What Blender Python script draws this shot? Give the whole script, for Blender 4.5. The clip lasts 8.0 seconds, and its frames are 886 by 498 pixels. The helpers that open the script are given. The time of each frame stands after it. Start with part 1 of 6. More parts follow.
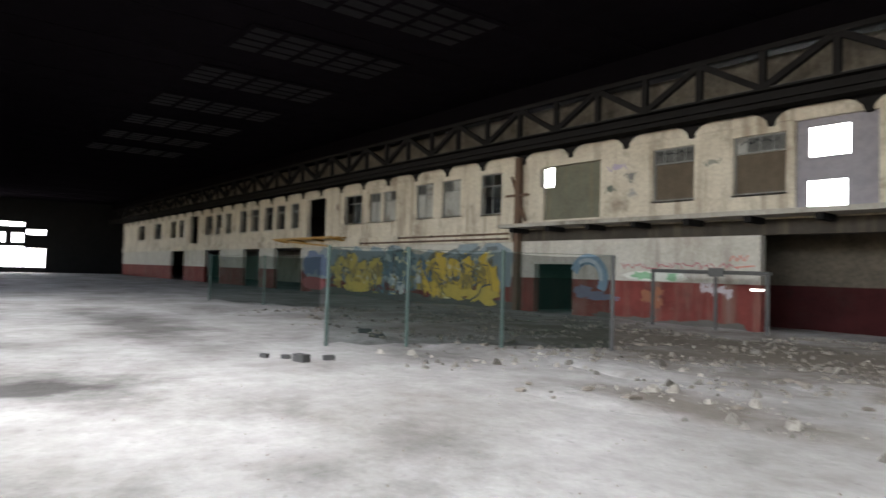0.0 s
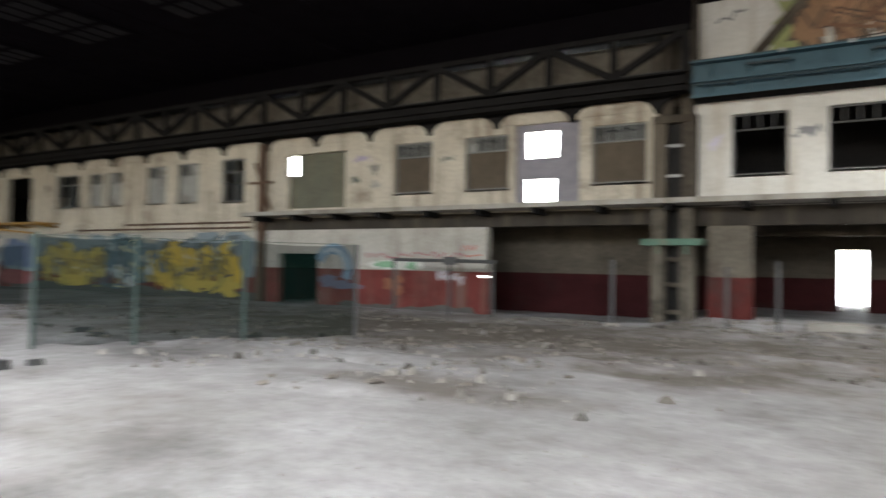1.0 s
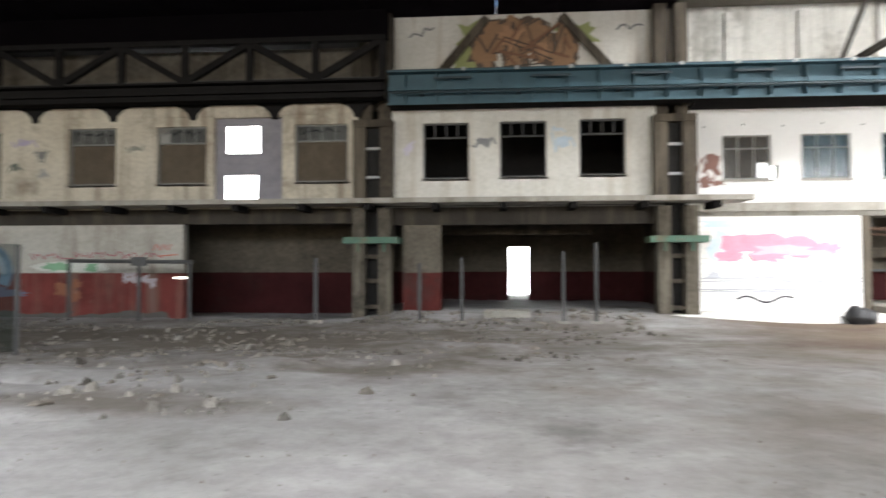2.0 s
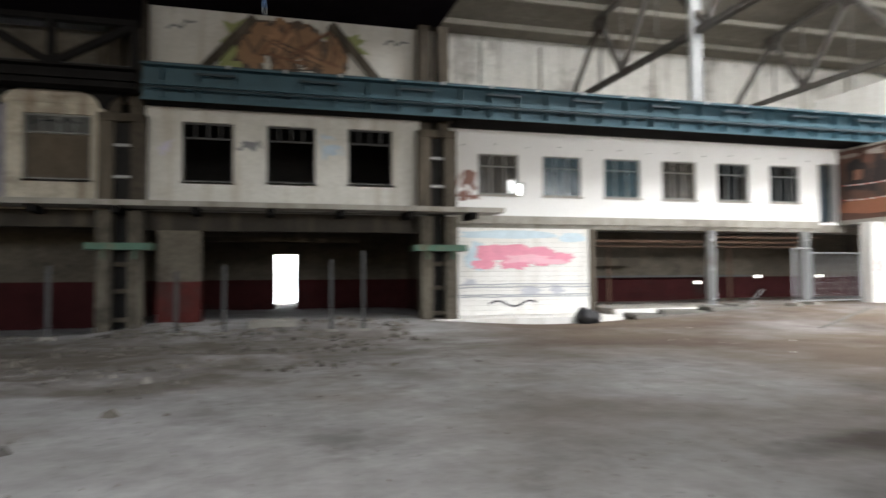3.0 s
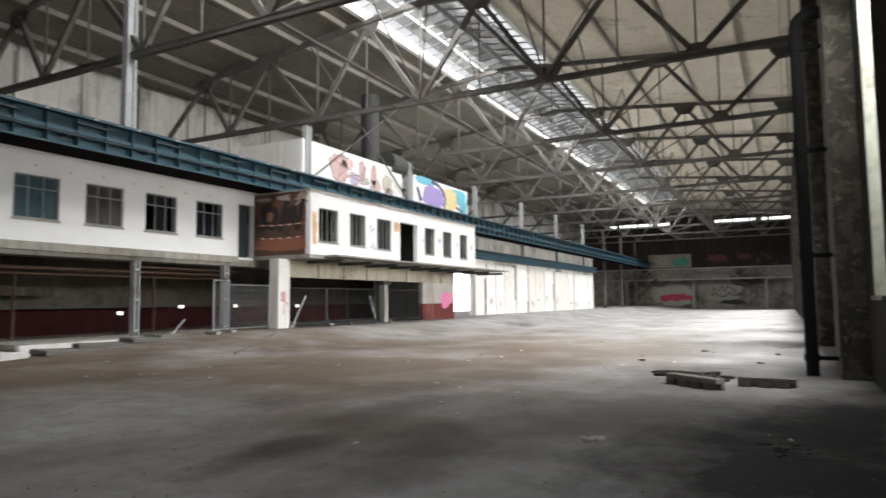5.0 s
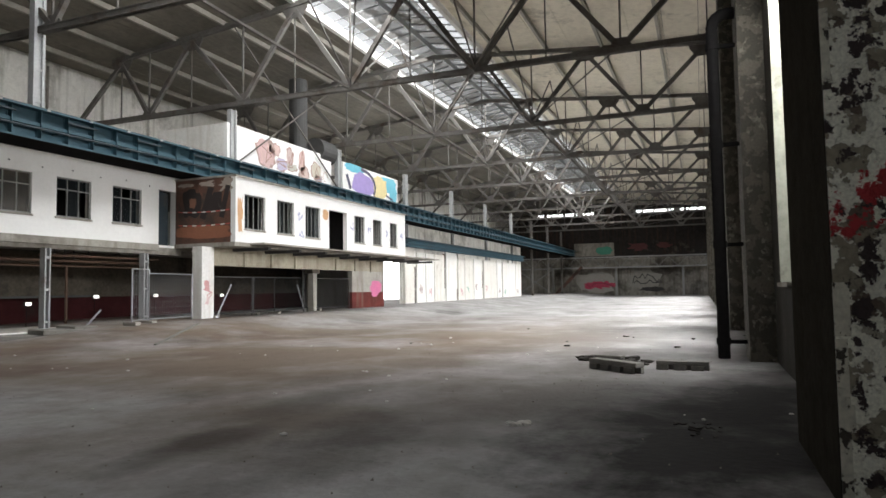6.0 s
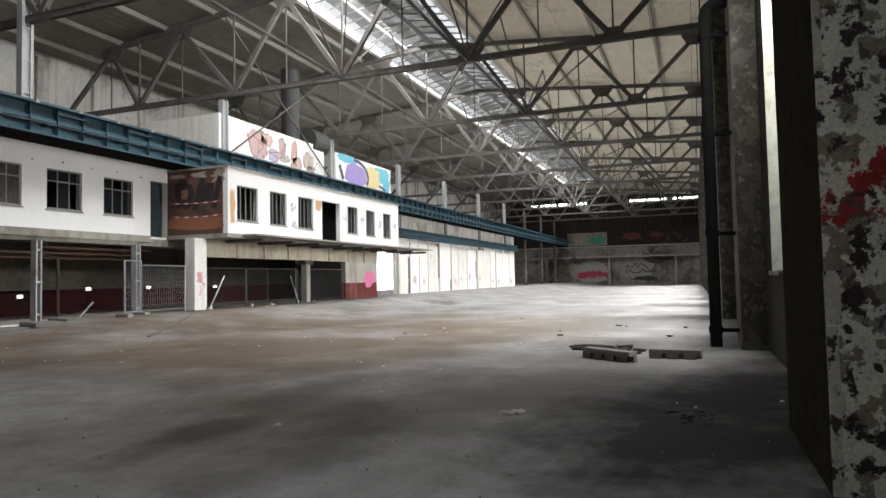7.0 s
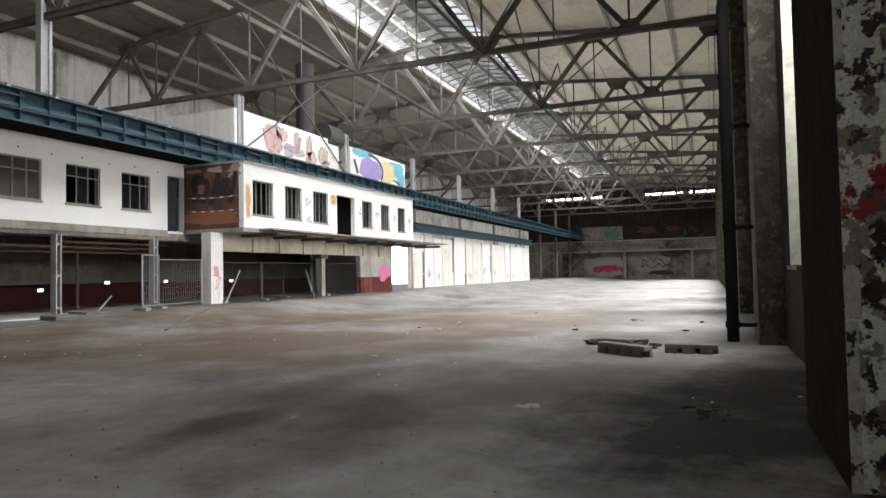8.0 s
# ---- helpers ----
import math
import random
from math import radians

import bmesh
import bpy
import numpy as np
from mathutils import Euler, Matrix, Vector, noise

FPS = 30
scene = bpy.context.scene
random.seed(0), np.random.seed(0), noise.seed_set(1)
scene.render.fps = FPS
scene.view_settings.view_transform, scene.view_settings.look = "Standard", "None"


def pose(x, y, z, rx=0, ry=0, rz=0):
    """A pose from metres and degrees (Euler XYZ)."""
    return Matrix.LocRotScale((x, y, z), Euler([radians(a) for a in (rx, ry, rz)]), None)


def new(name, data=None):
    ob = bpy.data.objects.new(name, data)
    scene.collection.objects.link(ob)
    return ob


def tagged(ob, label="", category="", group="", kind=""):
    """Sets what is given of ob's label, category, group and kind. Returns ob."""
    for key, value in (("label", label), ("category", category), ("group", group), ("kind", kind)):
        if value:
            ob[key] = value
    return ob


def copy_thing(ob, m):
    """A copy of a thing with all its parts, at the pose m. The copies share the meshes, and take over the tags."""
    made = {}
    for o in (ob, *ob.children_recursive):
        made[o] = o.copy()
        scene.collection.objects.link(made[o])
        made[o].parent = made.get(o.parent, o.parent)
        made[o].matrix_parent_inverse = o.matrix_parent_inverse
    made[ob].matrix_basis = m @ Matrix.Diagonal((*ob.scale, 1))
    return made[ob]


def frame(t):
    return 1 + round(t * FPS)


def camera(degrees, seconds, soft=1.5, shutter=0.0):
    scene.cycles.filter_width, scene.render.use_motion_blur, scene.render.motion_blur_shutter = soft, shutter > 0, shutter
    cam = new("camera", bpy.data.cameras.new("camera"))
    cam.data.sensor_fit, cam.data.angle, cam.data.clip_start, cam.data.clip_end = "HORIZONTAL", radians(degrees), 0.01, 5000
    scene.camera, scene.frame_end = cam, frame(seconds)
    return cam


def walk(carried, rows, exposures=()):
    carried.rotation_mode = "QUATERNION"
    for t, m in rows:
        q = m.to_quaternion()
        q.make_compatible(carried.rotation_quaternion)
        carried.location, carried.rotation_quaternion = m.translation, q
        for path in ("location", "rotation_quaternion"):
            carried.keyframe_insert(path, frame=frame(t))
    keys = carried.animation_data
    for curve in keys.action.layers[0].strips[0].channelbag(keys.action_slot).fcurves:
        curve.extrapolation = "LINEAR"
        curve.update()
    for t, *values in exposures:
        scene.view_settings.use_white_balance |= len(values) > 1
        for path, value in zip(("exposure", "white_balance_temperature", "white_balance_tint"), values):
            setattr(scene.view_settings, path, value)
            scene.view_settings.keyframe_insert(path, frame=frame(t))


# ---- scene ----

# ================= camera =================
cam = camera(68.0, 8.0, shutter=0.6)
EYE = 1.6
# seconds, yaw, pitch, roll of a camera that turns on the spot at arm's length
ROWS = [
    (0.0, 51.94, 1.98, -1.59), (0.5, 43.83, 1.64, -1.47), (1.0, 30.04, 1.58, -1.1), (1.5, 15.31, 1.25, -0.25),
    (3.0, -15.27, 2.29, 0.35), (3.5, -30.2, 2.75, 0.83), (4.0, -42.93, 3.48, 0.91), (4.5, -54.42, 4.06, 0.97),
    (5.0, -62.43, 4.53, 0.59), (6.5, -69.2, 2.96, 1.03), (7.0, -69.07, 2.58, 1.16), (7.5, -68.4, 2.3, 1.32),
    (8.0, -67.81, 2.1, 1.13),
]
walk(cam, [(t, pose(-0.06 * math.sin(radians(w)), 0.06 * math.cos(radians(w)), EYE, 90 + p, r, w)) for t, w, p, r in ROWS],
     exposures=[(0.0, 1.72), (1.0, 1.65), (1.5, 1.65), (3.0, 0.62), (3.5, 0.17), (4.5, -0.22), (5.0, -0.3), (8.0, -0.35)])

# ================= world and light =================
world = bpy.data.worlds.new("sky")
scene.world = world
world.use_nodes = True
wn = world.node_tree
sky = wn.nodes.new("ShaderNodeTexSky")
sky.sky_type, sky.sun_disc = "NISHITA", False
sky.sun_elevation, sky.sun_rotation = radians(40), radians(200)
wn.links.new(sky.outputs[0], wn.nodes["Background"].inputs[0])
wn.nodes["Background"].inputs[1].default_value = 0.12


def area(name, m, sx, sy, power, color=(0.985, 0.992, 1.0), spread=180):
    la = bpy.data.lights.new(name, "AREA")
    la.shape, la.size, la.size_y, la.energy, la.color = "RECTANGLE", sx, sy, power, color
    la.spread = radians(spread)
    ob = new(name, la)
    ob.matrix_world = m
    return ob


END = 112.0                                             # far end of the open hall
BAYS = [5.6 + 10.0 * i for i in range(-11, 11)]          # column lines along the hall
# skylight in the ridge, lit part of the hall
for x0, x1 in ((11, 36), (36, 56), (56, 78), (78, 96)):
    area("skylight_glow", pose((x0 + x1) / 2, 14.4, 15.0, 34 if x0 < 20 else 6), x1 - x0, 5.6, 4200 if x0 < 20 else 3000)
# daylight outside the tall windows of the camera-side wall
SIDE_HOLES = {}
for bx in BAYS:
    SIDE_HOLES[bx] = (bx + 1.7, bx + 8.3, 1.62, 9.6)
    if abs(bx - 5.6) < 0.1:
        SIDE_HOLES[bx] = (12.2, 13.75, 1.62, 9.6)
    # unseen opening behind the camera, added to light near floor and pier
    if abs(bx + 4.4) < 0.1:
        SIDE_HOLES[bx] = (-4.0, 1.4, 1.62, 9.6)
    h = SIDE_HOLES[bx]
    mid, wide = (h[0] + h[1]) / 2, h[1] - h[0]
    if -36 < bx < 0:
        area("window_glow", pose(mid, -2.6, 6.9, 22, 0, 0), wide + 0.6, 5.0, (400 if bx < -20 else 660 if bx < -10 else 460) * wide / 6.6)
    elif 0 < bx < 10:
        area("window_glow", pose(mid, -2.6, 6.2, 46, 0, 0), wide + 0.2, 5.0, 1100)
    elif 10 < bx < 90:
        area("window_glow", pose(mid, -2.6, 6.2, 50, 0, 0), 5.4, 5.0, 1600, spread=95)
# large opening in the rear wall, out of view, kept to light the floor gap
area("gate_glow", pose(44.5, 32.2, 2.9, 90, 0, 180), 6.0, 4.6, 1300)


# ================= materials =================
def mat(name, color, rough=0.85, metal=0.0, color2=None, scale=1.2, amount=0.6, grain=18.0, bump=0.25, dist=0.01,
        stain=None, stain_scale=0.35, stain_lo=0.52, stain_hi=0.68, dado=None, dado_color=None, random_tone=0.0, streak=None, spill=None, mid=0.3, speck=0.25, streak_amt=0.6, dirt_shade=(), island=0.0):
    """Noise-varied paint or stone: two colours, fine grain, stains with their own shape, an optional painted dado,
    floor patches of dirt and painted shade.
    """
    m = bpy.data.materials.new(name)
    m.use_nodes = True
    nt = m.node_tree
    N, L = nt.nodes, nt.links
    b = N["Principled BSDF"]
    b.inputs["Roughness"].default_value, b.inputs["Metallic"].default_value = rough, metal
    if rough > 0.8:
        b.inputs["Specular IOR Level"].default_value = 0.15
    if rough > 0.92:
        b.inputs["Specular IOR Level"].default_value = 0.0
    geo = N.new("ShaderNodeNewGeometry")
    pos = geo.outputs["Position"]

    def noise_tex(sc, detail=6.0, vec=None, rg=0.6):
        n = N.new("ShaderNodeTexNoise")
        n.inputs["Scale"].default_value, n.inputs["Detail"].default_value, n.inputs["Roughness"].default_value = sc, detail, rg
        L.new(vec or pos, n.inputs["Vector"])
        return n.outputs["Fac"]

    def ramp(fac, lo, hi):
        r = N.new("ShaderNodeMapRange")
        r.inputs["From Min"].default_value, r.inputs["From Max"].default_value = lo, hi
        L.new(fac, r.inputs["Value"])
        return r.outputs["Result"]

    def mix(fac, a, c):
        x = N.new("ShaderNodeMix")
        x.data_type = "RGBA"
        for sock, val in ((x.inputs[0], fac), (x.inputs[6], a), (x.inputs[7], c)):
            if isinstance(val, (tuple, float, int)):
                sock.default_value = (*val, 1) if isinstance(val, tuple) else val
            else:
                L.new(val, sock)
        return x.outputs[2]

    def times(a, k):
        q = N.new("ShaderNodeMath")
        q.operation = "MULTIPLY"
        L.new(a, q.inputs[0])
        q.inputs[1].default_value = k
        return q.outputs[0]

    c2 = color2 or tuple(v * 0.72 for v in color)
    big = ramp(noise_tex(scale, 10.0, None, 0.68), 0.35, 0.68)
    col = mix(times(big, amount), color, c2)
    fine = noise_tex(grain, 4.0)
    col = mix(times(ramp(noise_tex(scale * 7.0, 7.0, None, 0.7), 0.42, 0.66), mid), col, tuple(0.62 * v for v in c2))
    if dado:
        sep = N.new("ShaderNodeSeparateXYZ")
        L.new(pos, sep.inputs[0])
        wob = N.new("ShaderNodeMath")
        wob.operation = "ADD"
        L.new(sep.outputs["Z"], wob.inputs[0])
        L.new(times(noise_tex(6.0), 0.05), wob.inputs[1])
        inv = ramp(wob.outputs[0], dado + 0.045, dado + 0.02)
        redvar = mix(big, dado_color, tuple(v * 0.55 for v in dado_color))
        col = mix(inv, col, redvar)
    if stain:
        col = mix(times(ramp(noise_tex(stain_scale, 9.0, None, 0.7), stain_lo, stain_hi), 0.85), col, stain)
    if streak:
        mp = N.new("ShaderNodeMapping")
        mp.inputs["Scale"].default_value = (1.6, 1.6, 0.12)
        L.new(pos, mp.inputs["Vector"])
        col = mix(times(ramp(noise_tex(1.6, 6.0, mp.outputs[0]), 0.5, 0.7), streak_amt), col, streak)
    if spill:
        # trodden brown earth in the east, deepened so the floor reads less lit
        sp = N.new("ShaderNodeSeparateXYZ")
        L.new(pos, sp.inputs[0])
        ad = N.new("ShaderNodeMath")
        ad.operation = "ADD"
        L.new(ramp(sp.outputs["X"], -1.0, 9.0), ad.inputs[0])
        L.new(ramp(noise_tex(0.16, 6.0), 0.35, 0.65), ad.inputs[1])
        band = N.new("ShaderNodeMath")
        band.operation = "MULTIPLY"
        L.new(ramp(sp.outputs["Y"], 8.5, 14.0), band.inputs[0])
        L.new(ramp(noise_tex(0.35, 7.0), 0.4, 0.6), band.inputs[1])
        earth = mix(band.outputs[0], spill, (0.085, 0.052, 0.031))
        # fades out eastward so the brighter-lit far floor reads paler
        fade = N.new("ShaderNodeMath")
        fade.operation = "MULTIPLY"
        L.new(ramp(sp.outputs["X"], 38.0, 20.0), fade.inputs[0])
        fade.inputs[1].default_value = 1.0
        # dark grey in place of brown near the camera-side wall
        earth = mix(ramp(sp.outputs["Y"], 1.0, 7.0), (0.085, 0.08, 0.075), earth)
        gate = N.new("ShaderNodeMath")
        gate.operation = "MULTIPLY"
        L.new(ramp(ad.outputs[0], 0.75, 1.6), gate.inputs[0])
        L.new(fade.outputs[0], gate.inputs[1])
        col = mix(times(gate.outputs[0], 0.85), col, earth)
    for cx, cy, rx, ry, tone, share in dirt_shade:
        # ragged-rimmed floor patch: brown dirt, and by the south wall painted shade
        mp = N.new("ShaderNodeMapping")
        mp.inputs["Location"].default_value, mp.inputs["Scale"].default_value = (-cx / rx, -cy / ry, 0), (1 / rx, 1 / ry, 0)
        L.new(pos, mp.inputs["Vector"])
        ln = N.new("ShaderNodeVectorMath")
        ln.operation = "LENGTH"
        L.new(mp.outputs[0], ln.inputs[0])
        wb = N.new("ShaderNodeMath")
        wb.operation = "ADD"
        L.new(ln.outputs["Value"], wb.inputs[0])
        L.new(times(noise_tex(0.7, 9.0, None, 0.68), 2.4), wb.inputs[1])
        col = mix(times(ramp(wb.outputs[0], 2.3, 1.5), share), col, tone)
    if random_tone:
        oi = N.new("ShaderNodeObjectInfo")
        col = mix(times(oi.outputs["Random"], random_tone), col, tuple(v * 0.4 for v in color))
    if island:
        col = mix(times(geo.outputs["Random Per Island"], island), col, tuple(v * 0.2 for v in color))
    dark = mix(speck, col, (0.02, 0.02, 0.02))
    col = mix(ramp(fine, 0.62, 0.78), col, dark)
    L.new(col, b.inputs["Base Color"])
    bp = N.new("ShaderNodeBump")
    bp.inputs["Strength"].default_value, bp.inputs["Distance"].default_value = bump, dist
    L.new(fine, bp.inputs["Height"])
    L.new(bp.outputs[0], b.inputs["Normal"])
    return m


PLASTER = mat("plaster_cream", (0.64, 0.59, 0.49), color2=(0.42, 0.375, 0.305), stain=(0.17, 0.13, 0.095), stain_scale=0.55, stain_lo=0.54, stain_hi=0.7, streak=(0.17, 0.115, 0.075), streak_amt=0.65, mid=0.4)
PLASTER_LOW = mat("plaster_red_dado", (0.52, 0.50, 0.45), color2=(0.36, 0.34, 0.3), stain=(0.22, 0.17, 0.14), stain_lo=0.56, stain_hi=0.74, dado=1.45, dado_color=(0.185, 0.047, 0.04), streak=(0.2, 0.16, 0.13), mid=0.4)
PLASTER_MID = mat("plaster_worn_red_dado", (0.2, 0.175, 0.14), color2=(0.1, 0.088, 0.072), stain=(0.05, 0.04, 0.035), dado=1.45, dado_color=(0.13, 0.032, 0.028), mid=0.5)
# dado plaster again, darkened in colour to stand in for recess shade
PLASTER_IN = mat("plaster_soiled_shaded", (0.125, 0.107, 0.083), color2=(0.05, 0.043, 0.036), stain=(0.025, 0.021, 0.018), dado=1.45, dado_color=(0.048, 0.0105, 0.011), mid=0.5)
WHITE = mat("white_paint", (0.84, 0.83, 0.80), color2=(0.72, 0.70, 0.66), amount=0.5, stain=(0.5, 0.46, 0.4), stain_lo=0.62, stain_hi=0.8, stain_scale=0.6, streak=(0.58, 0.54, 0.48))
WHITE_CLEAN = mat("fresh_white_paint", (0.86, 0.855, 0.84), color2=(0.78, 0.77, 0.75), amount=0.5, stain=(0.62, 0.59, 0.54), stain_lo=0.64, stain_hi=0.82, stain_scale=0.5, speck=0.06, mid=0.1)
DINGY = mat("dingy_white_paint", (0.66, 0.645, 0.6), color2=(0.52, 0.5, 0.45), stain=(0.34, 0.3, 0.24), stain_lo=0.6, stain_hi=0.78, stain_scale=0.6, streak=(0.38, 0.33, 0.26))
REAR = mat("rear_plaster", (0.82, 0.80, 0.75), color2=(0.66, 0.64, 0.59), stain=(0.24, 0.22, 0.19), streak=(0.27, 0.25, 0.21))
FLOORM = mat("dusty_concrete", (0.41, 0.4, 0.395), color2=(0.2, 0.19, 0.18), scale=0.42, amount=0.95, grain=9.0, mid=0.28, speck=0.45, stain=(0.06, 0.055, 0.05), stain_scale=0.22, stain_lo=0.54, stain_hi=0.72, bump=0.5, dist=0.03,
             spill=(0.122, 0.083, 0.051), dirt_shade=(
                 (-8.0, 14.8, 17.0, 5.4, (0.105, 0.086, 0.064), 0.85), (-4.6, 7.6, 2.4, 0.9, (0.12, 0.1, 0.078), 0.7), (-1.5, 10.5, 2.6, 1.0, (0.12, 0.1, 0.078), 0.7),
                 # first entry paints a wall pier's shadow on the west floor
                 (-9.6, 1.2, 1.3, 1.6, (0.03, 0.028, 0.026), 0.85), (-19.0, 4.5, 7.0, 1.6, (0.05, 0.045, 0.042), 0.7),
                 # the two blackest entries paint the camera-side wall's shade on the floor
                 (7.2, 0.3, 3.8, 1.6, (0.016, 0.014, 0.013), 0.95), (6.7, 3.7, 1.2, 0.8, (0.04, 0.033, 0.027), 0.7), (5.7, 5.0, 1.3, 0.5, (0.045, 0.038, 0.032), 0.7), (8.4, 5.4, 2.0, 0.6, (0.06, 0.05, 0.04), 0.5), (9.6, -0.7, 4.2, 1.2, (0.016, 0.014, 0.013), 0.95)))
SLAB = mat("concrete_slab", (0.40, 0.38, 0.34), color2=(0.24, 0.22, 0.19), stain=(0.14, 0.12, 0.10), streak=(0.15, 0.13, 0.1))
CONC = mat("concrete_column", (0.085, 0.072, 0.056), color2=(0.035, 0.029, 0.024), stain=(0.05, 0.04, 0.03), stain_scale=0.9, streak=(0.2, 0.17, 0.13), mid=0.5)
COLM = mat("scuffed_column_concrete", (0.135, 0.12, 0.094), color2=(0.055, 0.045, 0.037), stain=(0.03, 0.025, 0.02), stain_scale=1.1, streak=(0.3, 0.27, 0.21), mid=0.5)
RUST = mat("rusty_brown", (0.16, 0.075, 0.05), color2=(0.07, 0.038, 0.028), stain=(0.05, 0.04, 0.035), stain_scale=0.9, stain_lo=0.5, stain_hi=0.6, rough=0.75)
BLUE = mat("blue_girder_paint", (0.036, 0.097, 0.13), color2=(0.022, 0.056, 0.075), rough=0.55, scale=0.8, stain=(0.03, 0.045, 0.05), stain_lo=0.6, stain_hi=0.75, grain=30, bump=0.1)
BLUE_DARK = mat("dark_blue_steel", (0.018, 0.036, 0.046), color2=(0.01, 0.02, 0.026), rough=0.6)
RUSTPIPE = mat("rusted_pipe", (0.13, 0.075, 0.048), color2=(0.07, 0.045, 0.032), rough=0.8)
# colour darkened to carry the shade under the ledge
LINTEL = mat("beam_in_ledge_shade", (0.055, 0.048, 0.04), color2=(0.028, 0.024, 0.021), streak=(0.12, 0.1, 0.075))
BOARD = mat("grey_brown_board", (0.13, 0.105, 0.078), color2=(0.075, 0.06, 0.045), streak=(0.08, 0.06, 0.045))
BOARD_PALE = mat("pale_grey_board", (0.38, 0.38, 0.36), color2=(0.24, 0.24, 0.22), stain=(0.14, 0.12, 0.1), stain_scale=1.2)
STEEL = mat("dark_steel", (0.075, 0.075, 0.075), color2=(0.045, 0.043, 0.04), rough=0.6, metal=0.2, grain=30, bump=0.1)
# black iron, and black standing in for shade below and behind steelwork
BLACK_SHADE = mat("black_steel_and_shade", (0.022, 0.021, 0.021), color2=(0.014, 0.013, 0.013), rough=0.95, grain=30, bump=0.1)
STEEL_PALE = mat("pale_grey_steel", (0.42, 0.43, 0.43), color2=(0.28, 0.28, 0.28), rough=0.6, stain=(0.16, 0.12, 0.09), stain_lo=0.6, stain_hi=0.7, grain=30, bump=0.1)
GALVSTEEL = mat("dull_gallery_steel", (0.4, 0.4, 0.385), color2=(0.25, 0.245, 0.235), rough=0.6, grain=30, bump=0.1)
ZINC = mat("zinc_fence", (0.40, 0.41, 0.42), color2=(0.28, 0.28, 0.29), rough=0.45, metal=0.6, grain=40, bump=0.05)
NETPOST = mat("dull_green_post", (0.05, 0.082, 0.07), color2=(0.03, 0.05, 0.043), rough=0.7)
GREEN = mat("green_paint", (0.075, 0.17, 0.115), color2=(0.045, 0.10, 0.07), rough=0.6, stain=(0.14, 0.09, 0.05), stain_scale=1.4)
YELLOW = mat("yellow_steel", (0.45, 0.25, 0.05), color2=(0.25, 0.13, 0.03), rough=0.6)
# south slope paler, north slope darker: the fall of light put into colour
ROOFS = mat("roof_slabs_light_side", (0.78, 0.725, 0.6), color2=(0.62, 0.57, 0.465), scale=0.4, stain=(0.22, 0.2, 0.16), stain_lo=0.56, stain_hi=0.72)
ROOFM = mat("roof_boards_dim_side", (0.25, 0.23, 0.195), color2=(0.145, 0.134, 0.114), scale=0.5, stain=(0.15, 0.13, 0.11), stain_lo=0.55, stain_hi=0.7)
PURLIN = mat("purlin_concrete", (0.42, 0.4, 0.35), color2=(0.28, 0.26, 0.22))
# near-black colour stands in for the missing light on the west ceiling
DARKROOF = mat("unlit_black_boards", (0.0125, 0.01, 0.0125), color2=(0.006, 0.005, 0.006), bump=0.5, rough=0.95)
# near-black stands in for the missing light in closed rooms
DARKROOM = mat("unlit_dark_wall", (0.03, 0.028, 0.027), color2=(0.017, 0.017, 0.017))
FRAME = mat("window_frame_paint", (0.24, 0.24, 0.23), color2=(0.13, 0.13, 0.12), rough=0.6, grain=40, bump=0.1)
RUBBLEM = mat("rubble_stone", (0.28, 0.25, 0.215), color2=(0.17, 0.15, 0.125), scale=6, random_tone=0.5, bump=0.8, dist=0.02)
CRUST = mat("rubble_crust", (0.26, 0.235, 0.2), color2=(0.12, 0.105, 0.088), scale=4, bump=0.6, island=0.95)
BLOCKM = mat("concrete_block", (0.2, 0.19, 0.17), color2=(0.12, 0.115, 0.105), scale=3, bump=0.6, dist=0.02)
# colour lowered to imitate the shade on a backlit wall
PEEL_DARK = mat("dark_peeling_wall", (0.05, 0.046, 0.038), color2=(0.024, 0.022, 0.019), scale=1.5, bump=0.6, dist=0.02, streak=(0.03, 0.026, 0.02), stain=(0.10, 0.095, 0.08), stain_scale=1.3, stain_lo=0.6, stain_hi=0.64)


